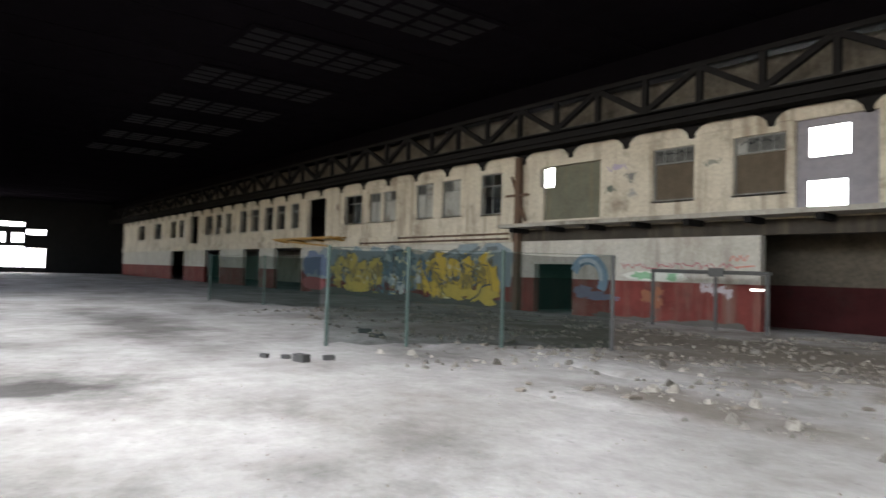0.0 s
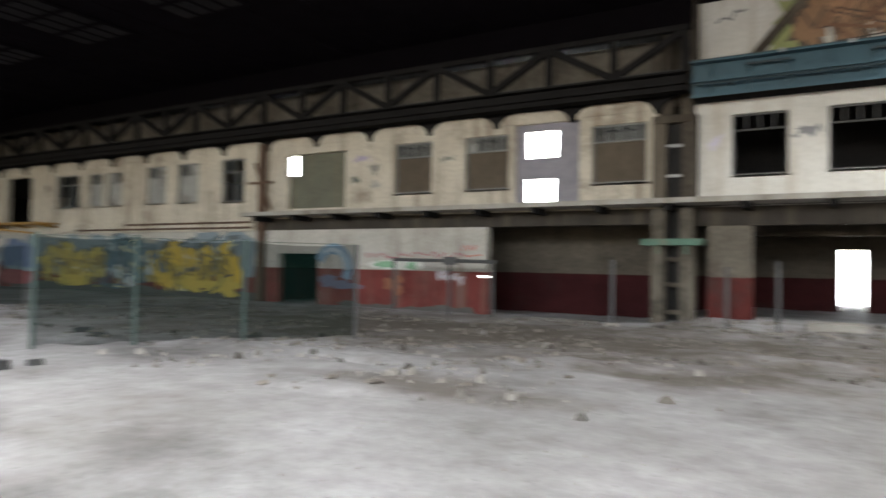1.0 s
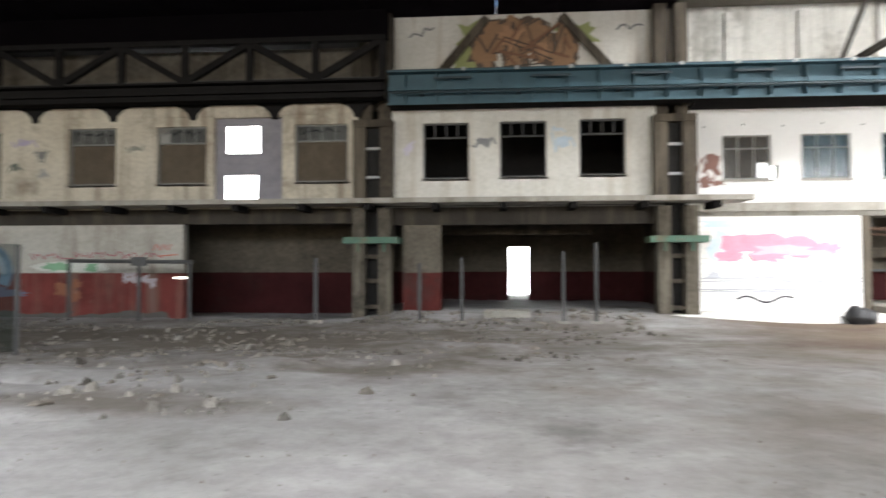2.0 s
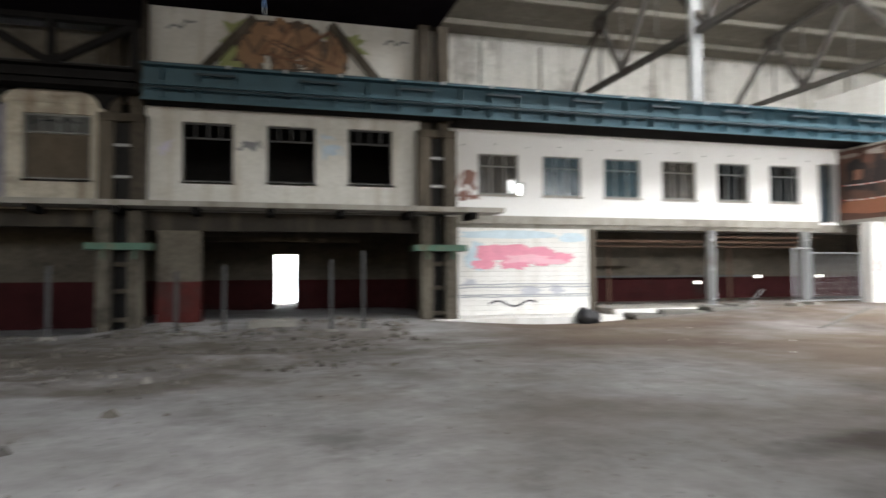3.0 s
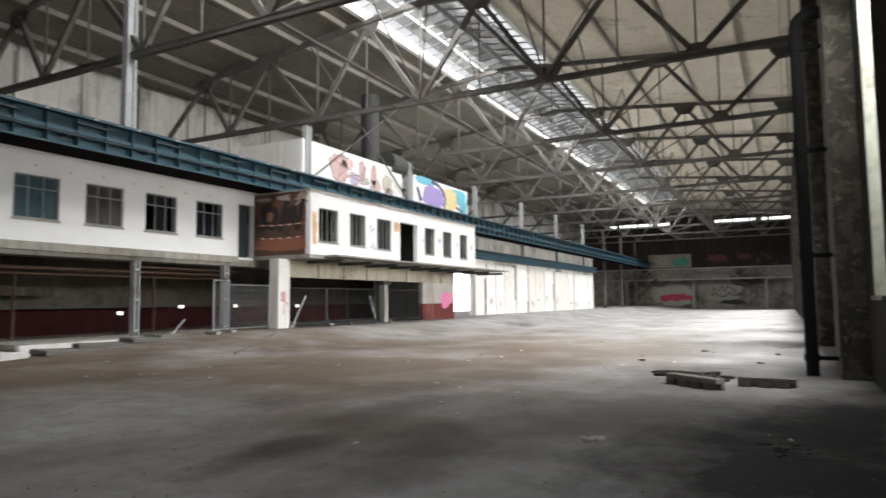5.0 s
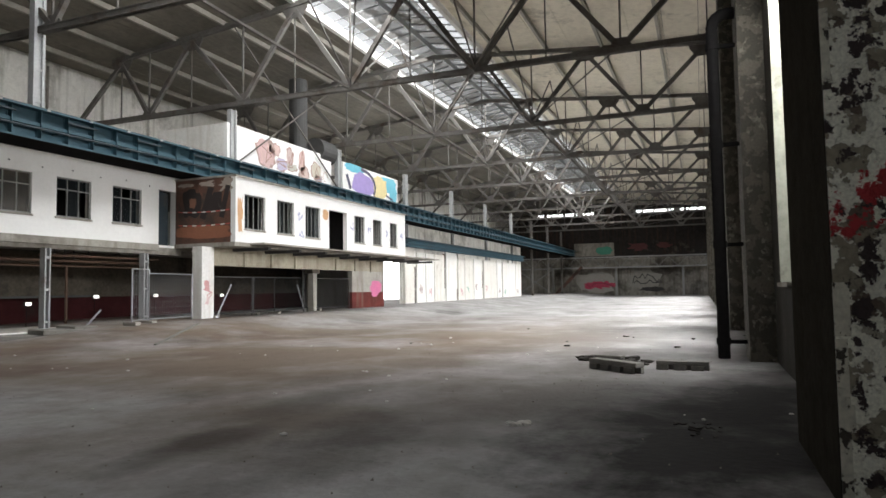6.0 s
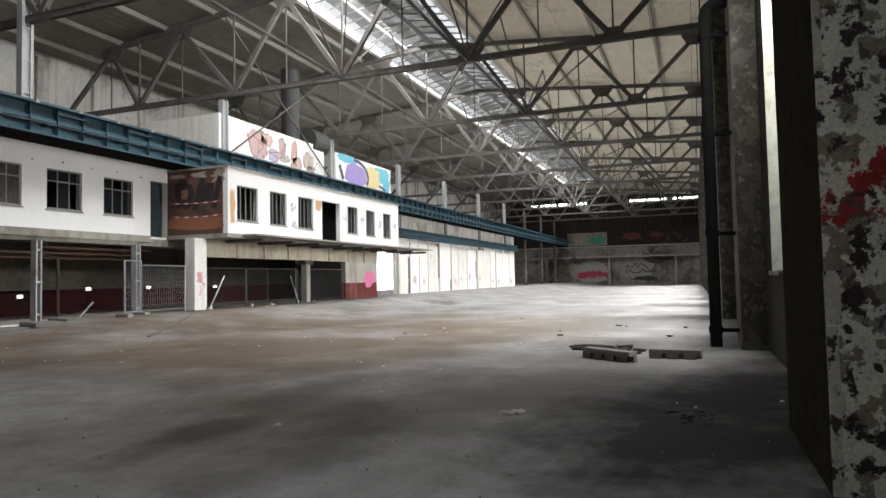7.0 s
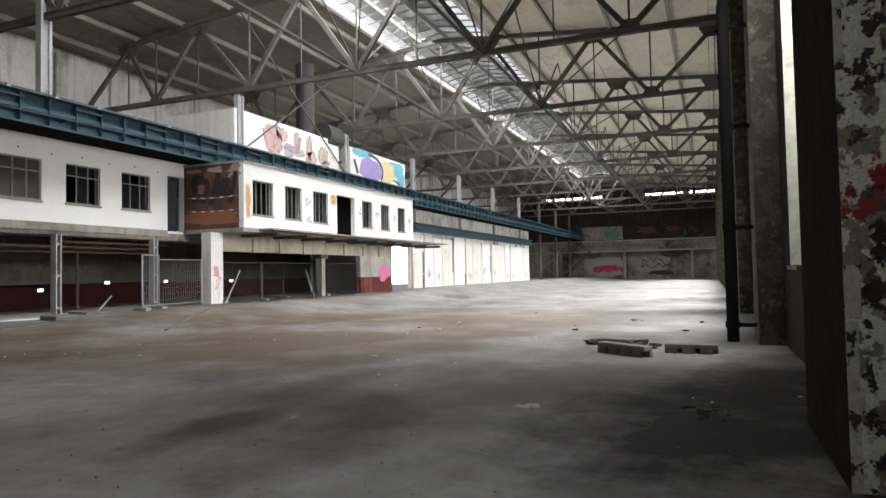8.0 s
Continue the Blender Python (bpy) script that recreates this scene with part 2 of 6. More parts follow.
def peeling(name, tones, sc=2.6, band=None):
    """Flaking paint layers in hard-edged patches; band adds remains of one more coat between two heights."""
    m = bpy.data.materials.new(name)
    m.use_nodes = True
    nt = m.node_tree
    N, L = nt.nodes, nt.links
    b = N["Principled BSDF"]
    b.inputs["Roughness"].default_value = 0.85
    pos = N.new("ShaderNodeNewGeometry").outputs["Position"]
    col, height = None, None
    for i, (tone, at) in enumerate(tones):
        n = N.new("ShaderNodeTexNoise")
        n.inputs["Scale"].default_value, n.inputs["Detail"].default_value, n.inputs["Roughness"].default_value = sc * (1 + 0.35 * i), 9.0, 0.62
        mp = N.new("ShaderNodeMapping")
        mp.inputs["Location"].default_value = (3.1 * i, 1.7 * i, 5.3 * i)
        L.new(pos, mp.inputs["Vector"])
        L.new(mp.outputs[0], n.inputs["Vector"])
        r = N.new("ShaderNodeMapRange")
        r.inputs["From Min"].default_value, r.inputs["From Max"].default_value = at, at + 0.015
        L.new(n.outputs["Fac"], r.inputs["Value"])
        fine = N.new("ShaderNodeTexNoise")
        fine.inputs["Scale"].default_value = 22 + 9 * i
        L.new(pos, fine.inputs["Vector"])
        tv = N.new("ShaderNodeMix")
        tv.data_type = "RGBA"
        L.new(fine.outputs["Fac"], tv.inputs[0])
        tv.inputs[6].default_value, tv.inputs[7].default_value = (*[c * 1.35 for c in tone], 1), (*[c * 0.6 for c in tone], 1)
        if col is None:
            col, height = tv.outputs[2], r.outputs["Result"]
        else:
            x = N.new("ShaderNodeMix")
            x.data_type = "RGBA"
            L.new(r.outputs["Result"], x.inputs[0])
            L.new(col, x.inputs[6])
            L.new(tv.outputs[2], x.inputs[7])
            col = x.outputs[2]
            ad = N.new("ShaderNodeMath")
            ad.operation = "ADD"
            L.new(height, ad.inputs[0])
            L.new(r.outputs["Result"], ad.inputs[1])
            height = ad.outputs[0]
    if band:
        lo, hi, tone = band
        sep, n, sub = N.new("ShaderNodeSeparateXYZ"), N.new("ShaderNodeTexNoise"), N.new("ShaderNodeMath")
        L.new(pos, sep.inputs[0])
        n.inputs["Scale"].default_value, n.inputs["Detail"].default_value, n.inputs["Roughness"].default_value = 3.4, 10.0, 0.72
        L.new(pos, n.inputs["Vector"])
        far_z = N.new("ShaderNodeMath")
        far_z.operation = "SUBTRACT"
        L.new(sep.outputs["Z"], far_z.inputs[0])
        far_z.inputs[1].default_value = (lo + hi) / 2
        dist = N.new("ShaderNodeMath")
        dist.operation = "ABSOLUTE"
        L.new(far_z.outputs[0], dist.inputs[0])
        k = N.new("ShaderNodeMath")
        k.operation = "MULTIPLY"
        L.new(dist.outputs[0], k.inputs[0])
        k.inputs[1].default_value = 0.28 / (hi - lo)
        sub.operation = "SUBTRACT"
        L.new(n.outputs["Fac"], sub.inputs[0])
        L.new(k.outputs[0], sub.inputs[1])
        r = N.new("ShaderNodeMapRange")
        r.inputs["From Min"].default_value, r.inputs["From Max"].default_value = 0.485, 0.5
        L.new(sub.outputs[0], r.inputs["Value"])
        x = N.new("ShaderNodeMix")
        x.data_type = "RGBA"
        L.new(r.outputs["Result"], x.inputs[0])
        L.new(col, x.inputs[6])
        x.inputs[7].default_value = (*tone, 1)
        col = x.outputs[2]
    L.new(col, b.inputs["Base Color"])
    bp = N.new("ShaderNodeBump")
    bp.inputs["Strength"].default_value, bp.inputs["Distance"].default_value = 0.8, 0.012
    L.new(height, bp.inputs["Height"])
    L.new(bp.outputs[0], b.inputs["Normal"])
    return m


PEEL = peeling("flaking_paint_pier", [((0.3, 0.27, 0.2), 0.5), ((0.13, 0.1, 0.075), 0.54), ((0.82, 0.81, 0.7), 0.475), ((0.05, 0.036, 0.034), 0.55), ((0.4, 0.37, 0.29), 0.62)], 2.7, band=(1.75, 2.75, (0.42, 0.035, 0.04)))
TRUSS = mat("grey_truss_steel", (0.165, 0.157, 0.146), color2=(0.085, 0.076, 0.067), rough=0.82, scale=0.7, stain=(0.07, 0.045, 0.03), stain_scale=0.8, grain=30, bump=0.1)
# cream plaster darkened in colour for the dim light behind the lattice
PLASTER_DIM = mat("plaster_dimmed", (0.2, 0.18, 0.148), color2=(0.09, 0.08, 0.066), stain=(0.045, 0.038, 0.03), stain_scale=0.5, streak=(0.05, 0.04, 0.03), mid=0.5)
ENDWALL = mat("soiled_end_wall", (0.4, 0.375, 0.33), color2=(0.2, 0.185, 0.16), scale=0.25, stain=(0.06, 0.05, 0.042), stain_scale=0.16, stain_lo=0.5, stain_hi=0.62, streak=(0.07, 0.055, 0.04), mid=0.5)
# upper end wall blackened in colour because skylight hardly reaches it
DIMWALL = mat("unlit_black_plaster", (0.045, 0.04, 0.036), color2=(0.02, 0.018, 0.017), scale=0.3, stain=(0.12, 0.105, 0.09), stain_scale=0.3, stain_lo=0.58, stain_hi=0.66, streak=(0.09, 0.05, 0.035), mid=0.5)
PEEL_OLD = peeling("old_flaking_pier", [((0.1, 0.09, 0.068), 0.5), ((0.055, 0.048, 0.036), 0.48), ((0.18, 0.165, 0.13), 0.6)], 2.8)
JAMB = mat("greenish_jamb_plaster", (0.3, 0.3, 0.245), color2=(0.2, 0.2, 0.16), stain=(0.1, 0.09, 0.07), stain_scale=1.2)
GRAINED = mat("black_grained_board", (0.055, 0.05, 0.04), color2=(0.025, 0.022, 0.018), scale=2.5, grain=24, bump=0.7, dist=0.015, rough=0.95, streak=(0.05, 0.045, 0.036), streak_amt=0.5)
PEEL_EDGE = peeling("flaking_pale_edge", [((0.6, 0.58, 0.48), 0.5), ((0.06, 0.05, 0.04), 0.56)], 4.0)


def plain(name, color, rough=0.7, emit=0.0):
    m = bpy.data.materials.new(name)
    m.use_nodes = True
    b = m.node_tree.nodes["Principled BSDF"]
    b.inputs["Base Color"].default_value, b.inputs["Roughness"].default_value = (*color, 1), rough
    if emit:
        b.inputs["Emission Color"].default_value, b.inputs["Emission Strength"].default_value = (*color, 1), emit
    return m


DAYLIGHT = plain("overcast_daylight", (0.95, 0.98, 1.0), 1.0, 4.0)
OVERCAST = plain("overcast_cloud", (0.93, 0.96, 1.0), 1.0, 1.0)


def glass_mat(name, tint, clear, grime=0.0):
    m = bpy.data.materials.new(name)
    m.use_nodes = True
    nt = m.node_tree
    b = nt.nodes["Principled BSDF"]
    b.inputs["Base Color"].default_value, b.inputs["Roughness"].default_value = (*tint, 1), 0.16
    b.inputs["Specular IOR Level"].default_value = 0.22
    tr, mx = nt.nodes.new("ShaderNodeBsdfTransparent"), nt.nodes.new("ShaderNodeMixShader")
    mx.inputs[0].default_value = clear
    nt.links.new(b.outputs[0], mx.inputs[1])
    nt.links.new(tr.outputs[0], mx.inputs[2])
    nt.links.new(mx.outputs[0], nt.nodes["Material Output"].inputs[0])
    if grime:
        g, nz, mr = nt.nodes.new("ShaderNodeNewGeometry"), nt.nodes.new("ShaderNodeTexNoise"), nt.nodes.new("ShaderNodeMapRange")
        nz.inputs["Scale"].default_value, nz.inputs["Detail"].default_value = 0.9, 8
        mr.inputs["From Min"].default_value, mr.inputs["From Max"].default_value = 0.35, 0.65
        mr.inputs["To Min"].default_value, mr.inputs["To Max"].default_value = clear - grime * 0.8, clear + grime
        nt.links.new(g.outputs["Position"], nz.inputs["Vector"])
        nt.links.new(nz.outputs["Fac"], mr.inputs["Value"])
        nt.links.new(mr.outputs["Result"], mx.inputs[0])
    return m


GLASS = glass_mat("dirty_glass", (0.03, 0.036, 0.04), 0.72)
GLASS_BLUE = glass_mat("dusty_blue_glass", (0.055, 0.095, 0.115), 0.25, 0.1)
GLASS_BROWN = glass_mat("dusty_brown_glass", (0.075, 0.065, 0.052), 0.3, 0.1)
SKYGLASS = glass_mat("wired_skylight_glass", (0.7, 0.72, 0.72), 0.85, 0.15)
SKYGRIME = glass_mat("grimy_skylight_glass", (0.3, 0.29, 0.27), 0.16, 0.2)
NET = glass_mat("green_netting", (0.004, 0.014, 0.011), 0.48)
NET.node_tree.nodes["Principled BSDF"].inputs["Roughness"].default_value = 0.95
NET.node_tree.nodes["Principled BSDF"].inputs["Specular IOR Level"].default_value = 0.0


# ================= mesh helpers =================
def box(bm, x0, x1, y0, y1, z0, z1):
    v = [bm.verts.new((x, y, z)) for x in (x0, x1) for y in (y0, y1) for z in (z0, z1)]
    for q in ((0, 1, 3, 2), (4, 6, 7, 5), (0, 4, 5, 1), (2, 3, 7, 6), (0, 2, 6, 4), (1, 5, 7, 3)):
        bm.faces.new([v[i] for i in q])
    return bm


def beam(bm, p, q, w, h, up=(0, 0, 1)):
    """A square bar from p to q, w wide and h deep."""
    p, q = Vector(p), Vector(q)
    d = (q - p).normalized()
    u = Vector(up)
    if abs(d.dot(u)) > 0.98:
        u = Vector((0, 1, 0))
    s = d.cross(u).normalized()
    u = s.cross(d)
    v = [bm.verts.new(e + s * a * w / 2 + u * c * h / 2) for e in (p, q) for a, c in ((-1, -1), (1, -1), (1, 1), (-1, 1))]
    for f in ((0, 1, 2, 3), (7, 6, 5, 4), (0, 4, 5, 1), (1, 5, 6, 2), (2, 6, 7, 3), (3, 7, 4, 0)):
        bm.faces.new([v[i] for i in f])
    return bm


def tube(bm, p, q, r, n=8):
    p, q = Vector(p), Vector(q)
    d = (q - p).normalized()
    s = d.orthogonal().normalized()
    u = d.cross(s)
    rings = [[bm.verts.new(e + (s * math.cos(6.2832 * i / n) + u * math.sin(6.2832 * i / n)) * r) for i in range(n)] for e in (p, q)]
    for i in range(n):
        bm.faces.new((rings[0][i], rings[0][(i + 1) % n], rings[1][(i + 1) % n], rings[1][i]))
    bm.faces.new(rings[0][::-1])
    bm.faces.new(rings[1])
    return bm


def part(name, bm, material, parent=None, label=""):
    me = bpy.data.meshes.new(name)
    bmesh.ops.recalc_face_normals(bm, faces=bm.faces)
    bm.to_mesh(me)
    bm.free()
    me.materials.append(material)
    ob = new(name, me)
    if parent:
        ob.parent = parent
    return tagged(ob, label)


def B():
    return bmesh.new()


def thing(name, label, category, group="", kind="", at=(0, 0, 0)):
    ob = new(name)
    ob.location = at
    return tagged(ob, label, category, group, kind)


def wall(name, x0, x1, z0, z1, y0, y1, holes, material, label):
    """A wall along x between y0 (hall side) and y1, with openings (x0, x1, z0, z1) that go through it."""
    xs = sorted({x0, x1, *[min(max(h[i], x0), x1) for h in holes for i in (0, 1)]})
    zs = sorted({z0, z1, *[min(max(h[i], z0), z1) for h in holes for i in (2, 3)]})

    def solid(i, k):
        if not (0 <= i < len(xs) - 1 and 0 <= k < len(zs) - 1):
            return False
        cx, cz = (xs[i] + xs[i + 1]) / 2, (zs[k] + zs[k + 1]) / 2
        return not any(h[0] < cx < h[1] and h[2] < cz < h[3] for h in holes)
    bm = B()
    cache = {}

    def vert(x, y, z):
        if (x, y, z) not in cache:
            cache[x, y, z] = bm.verts.new((x, y, z))
        return cache[x, y, z]
    for i in range(len(xs) - 1):
        for k in range(len(zs) - 1):
            if not solid(i, k):
                continue
            a, b, c, d = xs[i], xs[i + 1], zs[k], zs[k + 1]
            quads = [((a, y0, c), (b, y0, c), (b, y0, d), (a, y0, d)), ((a, y1, c), (a, y1, d), (b, y1, d), (b, y1, c))]
            if not solid(i - 1, k):
                quads.append(((a, y0, c), (a, y0, d), (a, y1, d), (a, y1, c)))
            if not solid(i + 1, k):
                quads.append(((b, y0, c), (b, y1, c), (b, y1, d), (b, y0, d)))
            if not solid(i, k - 1):
                quads.append(((a, y0, c), (a, y1, c), (b, y1, c), (b, y0, c)))
            if not solid(i, k + 1):
                quads.append(((a, y0, d), (b, y0, d), (b, y1, d), (a, y1, d)))
            for q in quads:
                bm.faces.new([vert(*p) for p in q])
    return tagged(part(name, bm, material), label, "wall", kind="structure")


def slab(name, x0, x1, y0, y1, z0, z1, material, label, category):
    return tagged(part(name, box(B(), x0, x1, y0, y1, z0, z1), material), label, category, kind="structure")


# ================= ground =================
def smooth(a, b, v):
    t = min(max((v - a) / (b - a), 0), 1)
    return t * t * (3 - 2 * t)


def ground_z(x, y):
    dock = 0.5 * smooth(9, 20, x) * smooth(13.0, 19.0, y)
    heap = 0.32 * smooth(-5.5, -2.5, x) * (1 - smooth(4.5, 9, x)) * smooth(17.0, 21.5, y)
    rough = smooth(6, 10, y) * (1 - smooth(3, 8, x)) * smooth(-60, -30, x)
    n = noise.noise(Vector((x * 0.7, y * 0.7, 0))) * 0.05 + noise.noise(Vector((x * 2.1, y * 2.1, 3))) * 0.035
    return dock + heap + rough * n + 0.006 * noise.noise(Vector((x * 0.5, y * 0.5, 7)))


def grid_axis(a, b, dense_a, dense_b, fine, coarse):
    out, v = [], a
    while v < b:
        out.append(v)
        v += fine if dense_a <= v < dense_b else coarse
    return out + [b]


gx = grid_axis(-102, END, -24, 24, 0.35, 2.0)
gy = grid_axis(-1.8, 32.0, -1.8, 22.0, 0.35, 0.8)
bm = B()
gv = [[bm.verts.new((x, y, ground_z(x, y))) for y in gy] for x in gx]
for i in range(len(gx) - 1):
    for j in range(len(gy) - 1):
        bm.faces.new((gv[i][j], gv[i + 1][j], gv[i + 1][j + 1], gv[i][j + 1]))
for f in bm.faces:
    f.smooth = True
tagged(part("floor", bm, FLOORM), "dusty grey concrete hall floor with dark stains and painted shade", "floor", kind="structure")

# ================= hall shell =================
REARY = 31.5
rear_holes = [(0.45, 1.95, 0.05, 2.9), (-14.0, -11.0, 4.8, 8.85), (-31.0, -28.5, 7.0, 8.8), (12.0, 13.2, 5.5, 6.5), (41.0, 48.0, 0.3, 5.2), (57.0, 71.0, 0.3, 5.2)]
wall("wall_north", -102, END, -0.3, 14.2, REARY, REARY + 0.4, rear_holes, REAR, "soiled grey plaster rear wall of the hall")
for i, h in enumerate(rear_holes):
    tagged(part("backdrop", box(B(), h[0] - 2, h[1] + 2, REARY + 1.2, REARY + 1.3, -0.3, h[3] + 2), DAYLIGHT), "bright overcast daylight outside an opening", "sky", kind="structure")

# pilasters on the rear wall, lit part
for i in range(11):
    for dx in (0, 3.3, 6.6):
        slab("trim", 7.3 + 10 * i + dx, 7.7 + 10 * i + dx, REARY - 0.22, REARY, 6.7, 13.5, REAR, "plaster pilaster on the rear wall", "pilaster")

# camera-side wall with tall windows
wall("wall_south", -102, END, -0.3, 14.2, -1.9, -1.35, list(SIDE_HOLES.values()), PEEL_DARK, "peeling plaster wall between tall windows, darkened as backlit")
for b in BAYS[1:]:
    if abs(b - 5.6) < 0.1:
        pr = slab("pier", 5.45, 7.7, -1.9, -0.85, -0.05, 9.8, PEEL, "wide wall pier with flaking painted plaster", "pier")
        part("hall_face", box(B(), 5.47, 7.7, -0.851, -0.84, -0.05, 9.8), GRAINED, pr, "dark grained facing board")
        for z0, z1, w in ((-0.05, 0.55, 0.07), (0.55, 0.74, 0.1), (0.74, 1.2, 0.075), (1.22, 1.6, 0.1)):
            part("corner_bead", box(B(), 5.438, 5.465, -0.846 - w, -0.846, z0, z1), PEEL_EDGE, pr, "pale flaking corner strip")
        part("corner_bead", box(B(), 5.437, 5.463, -0.9, -0.846, 3.0, 3.6), PEEL_EDGE, pr, "pale flaking corner strip")
    elif b > 10 or b < -10:
        slab("pier", b - 0.6, b + 0.85, -1.349, -0.85, -0.05, 13.4, PEEL_OLD, "wall pier with flaking painted plaster", "pier")
for b, h in SIDE_HOLES.items():
    slab("sill", h[0], h[1], -1.95, -1.28, 1.54, 1.618, SLAB, "concrete window sill", "sill")
    slab("jamb", h[1] - 0.06, h[1] - 0.002, -1.9, -1.34, 1.62, 9.58, JAMB, "pale greenish plastered window jamb", "jamb")
    if h[1] - h[0] > 6:
        wf = thing("window", "tall steel window grid in the side wall", "window", "side windows", "structure", at=(h[0], -1.75, 1.62))
        for i in range(1, 6):
            part("mullion", box(B(), 6.6 * i / 6 - 0.03, 6.6 * i / 6 + 0.03, -0.04, 0.04, 0, 7.98), FRAME, wf)
        for k in range(1, 6):
            part("transom", box(B(), 0, 6.54, -0.03, 0.03, 8 * k / 6 - 0.025, 8 * k / 6 + 0.025), FRAME, wf)

# end walls
bm = B()
for y0, y1, z0, z1 in ((-2, REARY + 0.4, -0.3, 0.7), (-2, 3.5, 0.7, 14.2), (3.5, 9.7, 6.6, 14.2), (9.7, 10.1, 0.7, 14.2), (10.1, 12.2, 3.2, 5.0), (10.1, 12.2, 5.7, 14.2), (12.2, REARY + 0.4, 0.7, 14.2)):
    box(bm, -102.4, -102, y0, y1, z0, z1)
for y in (10.62, 11.15, 11.67):
    box(bm, -102.3, -102.1, y - 0.05, y + 0.05, 0.7, 3.2)
box(bm, -102.3, -102.1, 10.1, 12.2, 1.9, 2.0), box(bm, -102.3, -102.1, 3.5, 9.7, 3.4, 3.9), box(bm, -102.3, -102.1, 6.4, 6.7, 0.7, 6.6)
box(bm, -102.3, -102.1, 3.5, 9.7, 5.2, 6.0), box(bm, -102.3, -102.1, 7.6, 8.5, 3.9, 5.2)
tagged(part("wall_west", bm, DARKROOM), "dark end wall with low windows", "wall", kind="structure")
tagged(part("backdrop", box(B(), -103.6, -103.5, -2, 20, -0.3, 8), DAYLIGHT), "bright daylight outside the end windows", "sky", kind="structure")
slab("wall_east", END, END + 0.4, -2, REARY + 0.4, -0.3, 6.2, ENDWALL, "far end wall of soiled plaster", "wall")
STRIP = [(-1.7, 1.9), (2.3, 4.6), (4.9, 9.6), (16.6, 19.6), (19.9, 21.4), (21.8, 24.6), (25.0, 26.7)]
bm = B()
box(bm, END, END + 0.4, -2, REARY + 0.4, 6.2, 13.6), box(bm, END, END + 0.4, -2, REARY + 0.4, 14.0, 15.9)
for a, b_ in zip([-2.0] + [q[1] for q in STRIP], [q[0] for q in STRIP] + [REARY + 0.4]):
    box(bm, END, END + 0.4, a, b_, 13.6, 14.0)
tagged(part("wall_east_upper", bm, DIMWALL), "upper end wall, coloured black as unlit, with a strip window", "wall", kind="structure")
tagged(part("backdrop", box(B(), END + 1.5, END + 1.6, -4, 34, 12, 16), DAYLIGHT), "bright daylight outside the strip window", "sky", kind="structure")

# roof: low gable with a long ridge skylight over x > 5.6
RIDGE = 15.46


def roof_z(y):
    return RIDGE - (0.103 * (y - 14.4) if y > 14.4 else 0.0913 * (14.4 - y))


SKY0, SKY1, SKYX = 11.4, 17.4, 98.0
for south in (True, False):
    bm = B()
    planks = [-1.9 + 1.64 * i for i in range(10)] if south else [14.4 + 0.425 * i for i in range(42)]
    for a, b_ in zip(planks, planks[1:]):
        if b_ > 31.9 or (a > SKY0 - 0.5 and b_ < SKY1 + 0.3):
            continue
        za, zb = roof_z(a) + 0.14, roof_z(b_) + 0.14
        d = 0.012 * random.random()
        v = [bm.verts.new(p) for p in ((5.6, a + 0.01, za - d), (END, a + 0.01, za - d), (END, b_ - 0.01, zb - d), (5.6, b_ - 0.01, zb - d),
                                       (5.6, a + 0.01, za + 0.1), (END, a + 0.01, za + 0.1), (END, b_ - 0.01, zb + 0.1), (5.6, b_ - 0.01, zb + 0.1))]
        for q in ((0, 1, 2, 3), (7, 6, 5, 4), (0, 4, 5, 1), (1, 5, 6, 2), (2, 6, 7, 3), (3, 7, 4, 0)):
            bm.faces.new([v[k] for k in q])
    if south:
        box(bm, 5.6, 8.0, SKY0 - 0.4, SKY1 + 0.4, 15.5, 15.7), box(bm, SKYX, END, SKY0 - 0.4, SKY1 + 0.4, 15.5, 15.7)
        tagged(part("ceiling", bm, ROOFS), "slab roof lining over the open hall, paler as the brighter-lit slope", "roof", kind="structure")
    else:
        tagged(part("ceiling_north", bm, ROOFM), "grey board roof over the open hall, darker as the dimmer slope", "roof", kind="structure")
# weather deck above the boards
bm = B()
for a, b_ in ((-2, SKY0 - 0.3), (SKY1 + 0.3, 31.9)):
    v = [bm.verts.new(p) for p in ((5.4, a, roof_z(a) + 0.3), (END + 0.4, a, roof_z(a) + 0.3), (END + 0.4, b_, roof_z(b_) + 0.3), (5.4, b_, roof_z(b_) + 0.3))]
    bm.faces.new(v)
tagged(part("roof", bm, DARKROOF), "black outer roof deck", "roof", kind="structure")

# skylight: kerbs, glazing bars and wired glass
sk = thing("skylight", "long ridge skylight with wired glass and pale bars", "skylight", kind="structure")
for y in (SKY0, SKY1):
    part("kerb", box(B(), 8, SKYX, y - 0.12, y + 0.12, roof_z(y) - 0.1, roof_z(y) + 0.35), WHITE, sk)
bar = None
for i in range(91):
    x = 8 + i
    bm = B()
    beam(bm, (0, SKY0, roof_z(SKY0) + 0.3), (0, 14.4, RIDGE + 0.5), 0.05, 0.09), beam(bm, (0, 14.4, RIDGE + 0.5), (0, SKY1, roof_z(SKY1) + 0.3), 0.05, 0.09)
    if bar is None:
        bar = part("glazing_bar", bm, STEEL_PALE, sk)
        bar.location.x = x
    else:
        bm.free()
        o = bar.copy()
        scene.collection.objects.link(o)
        o.location.x = x
for y in (12.9, 14.4, 15.9):
    part("glazing_rail", box(B(), 8, SKYX, y - 0.05, y + 0.05, RIDGE + 0.2 if y == 14.4 else RIDGE + 0.05, RIDGE + 0.5 if y == 14.4 else RIDGE + 0.2), STEEL_PALE, sk)


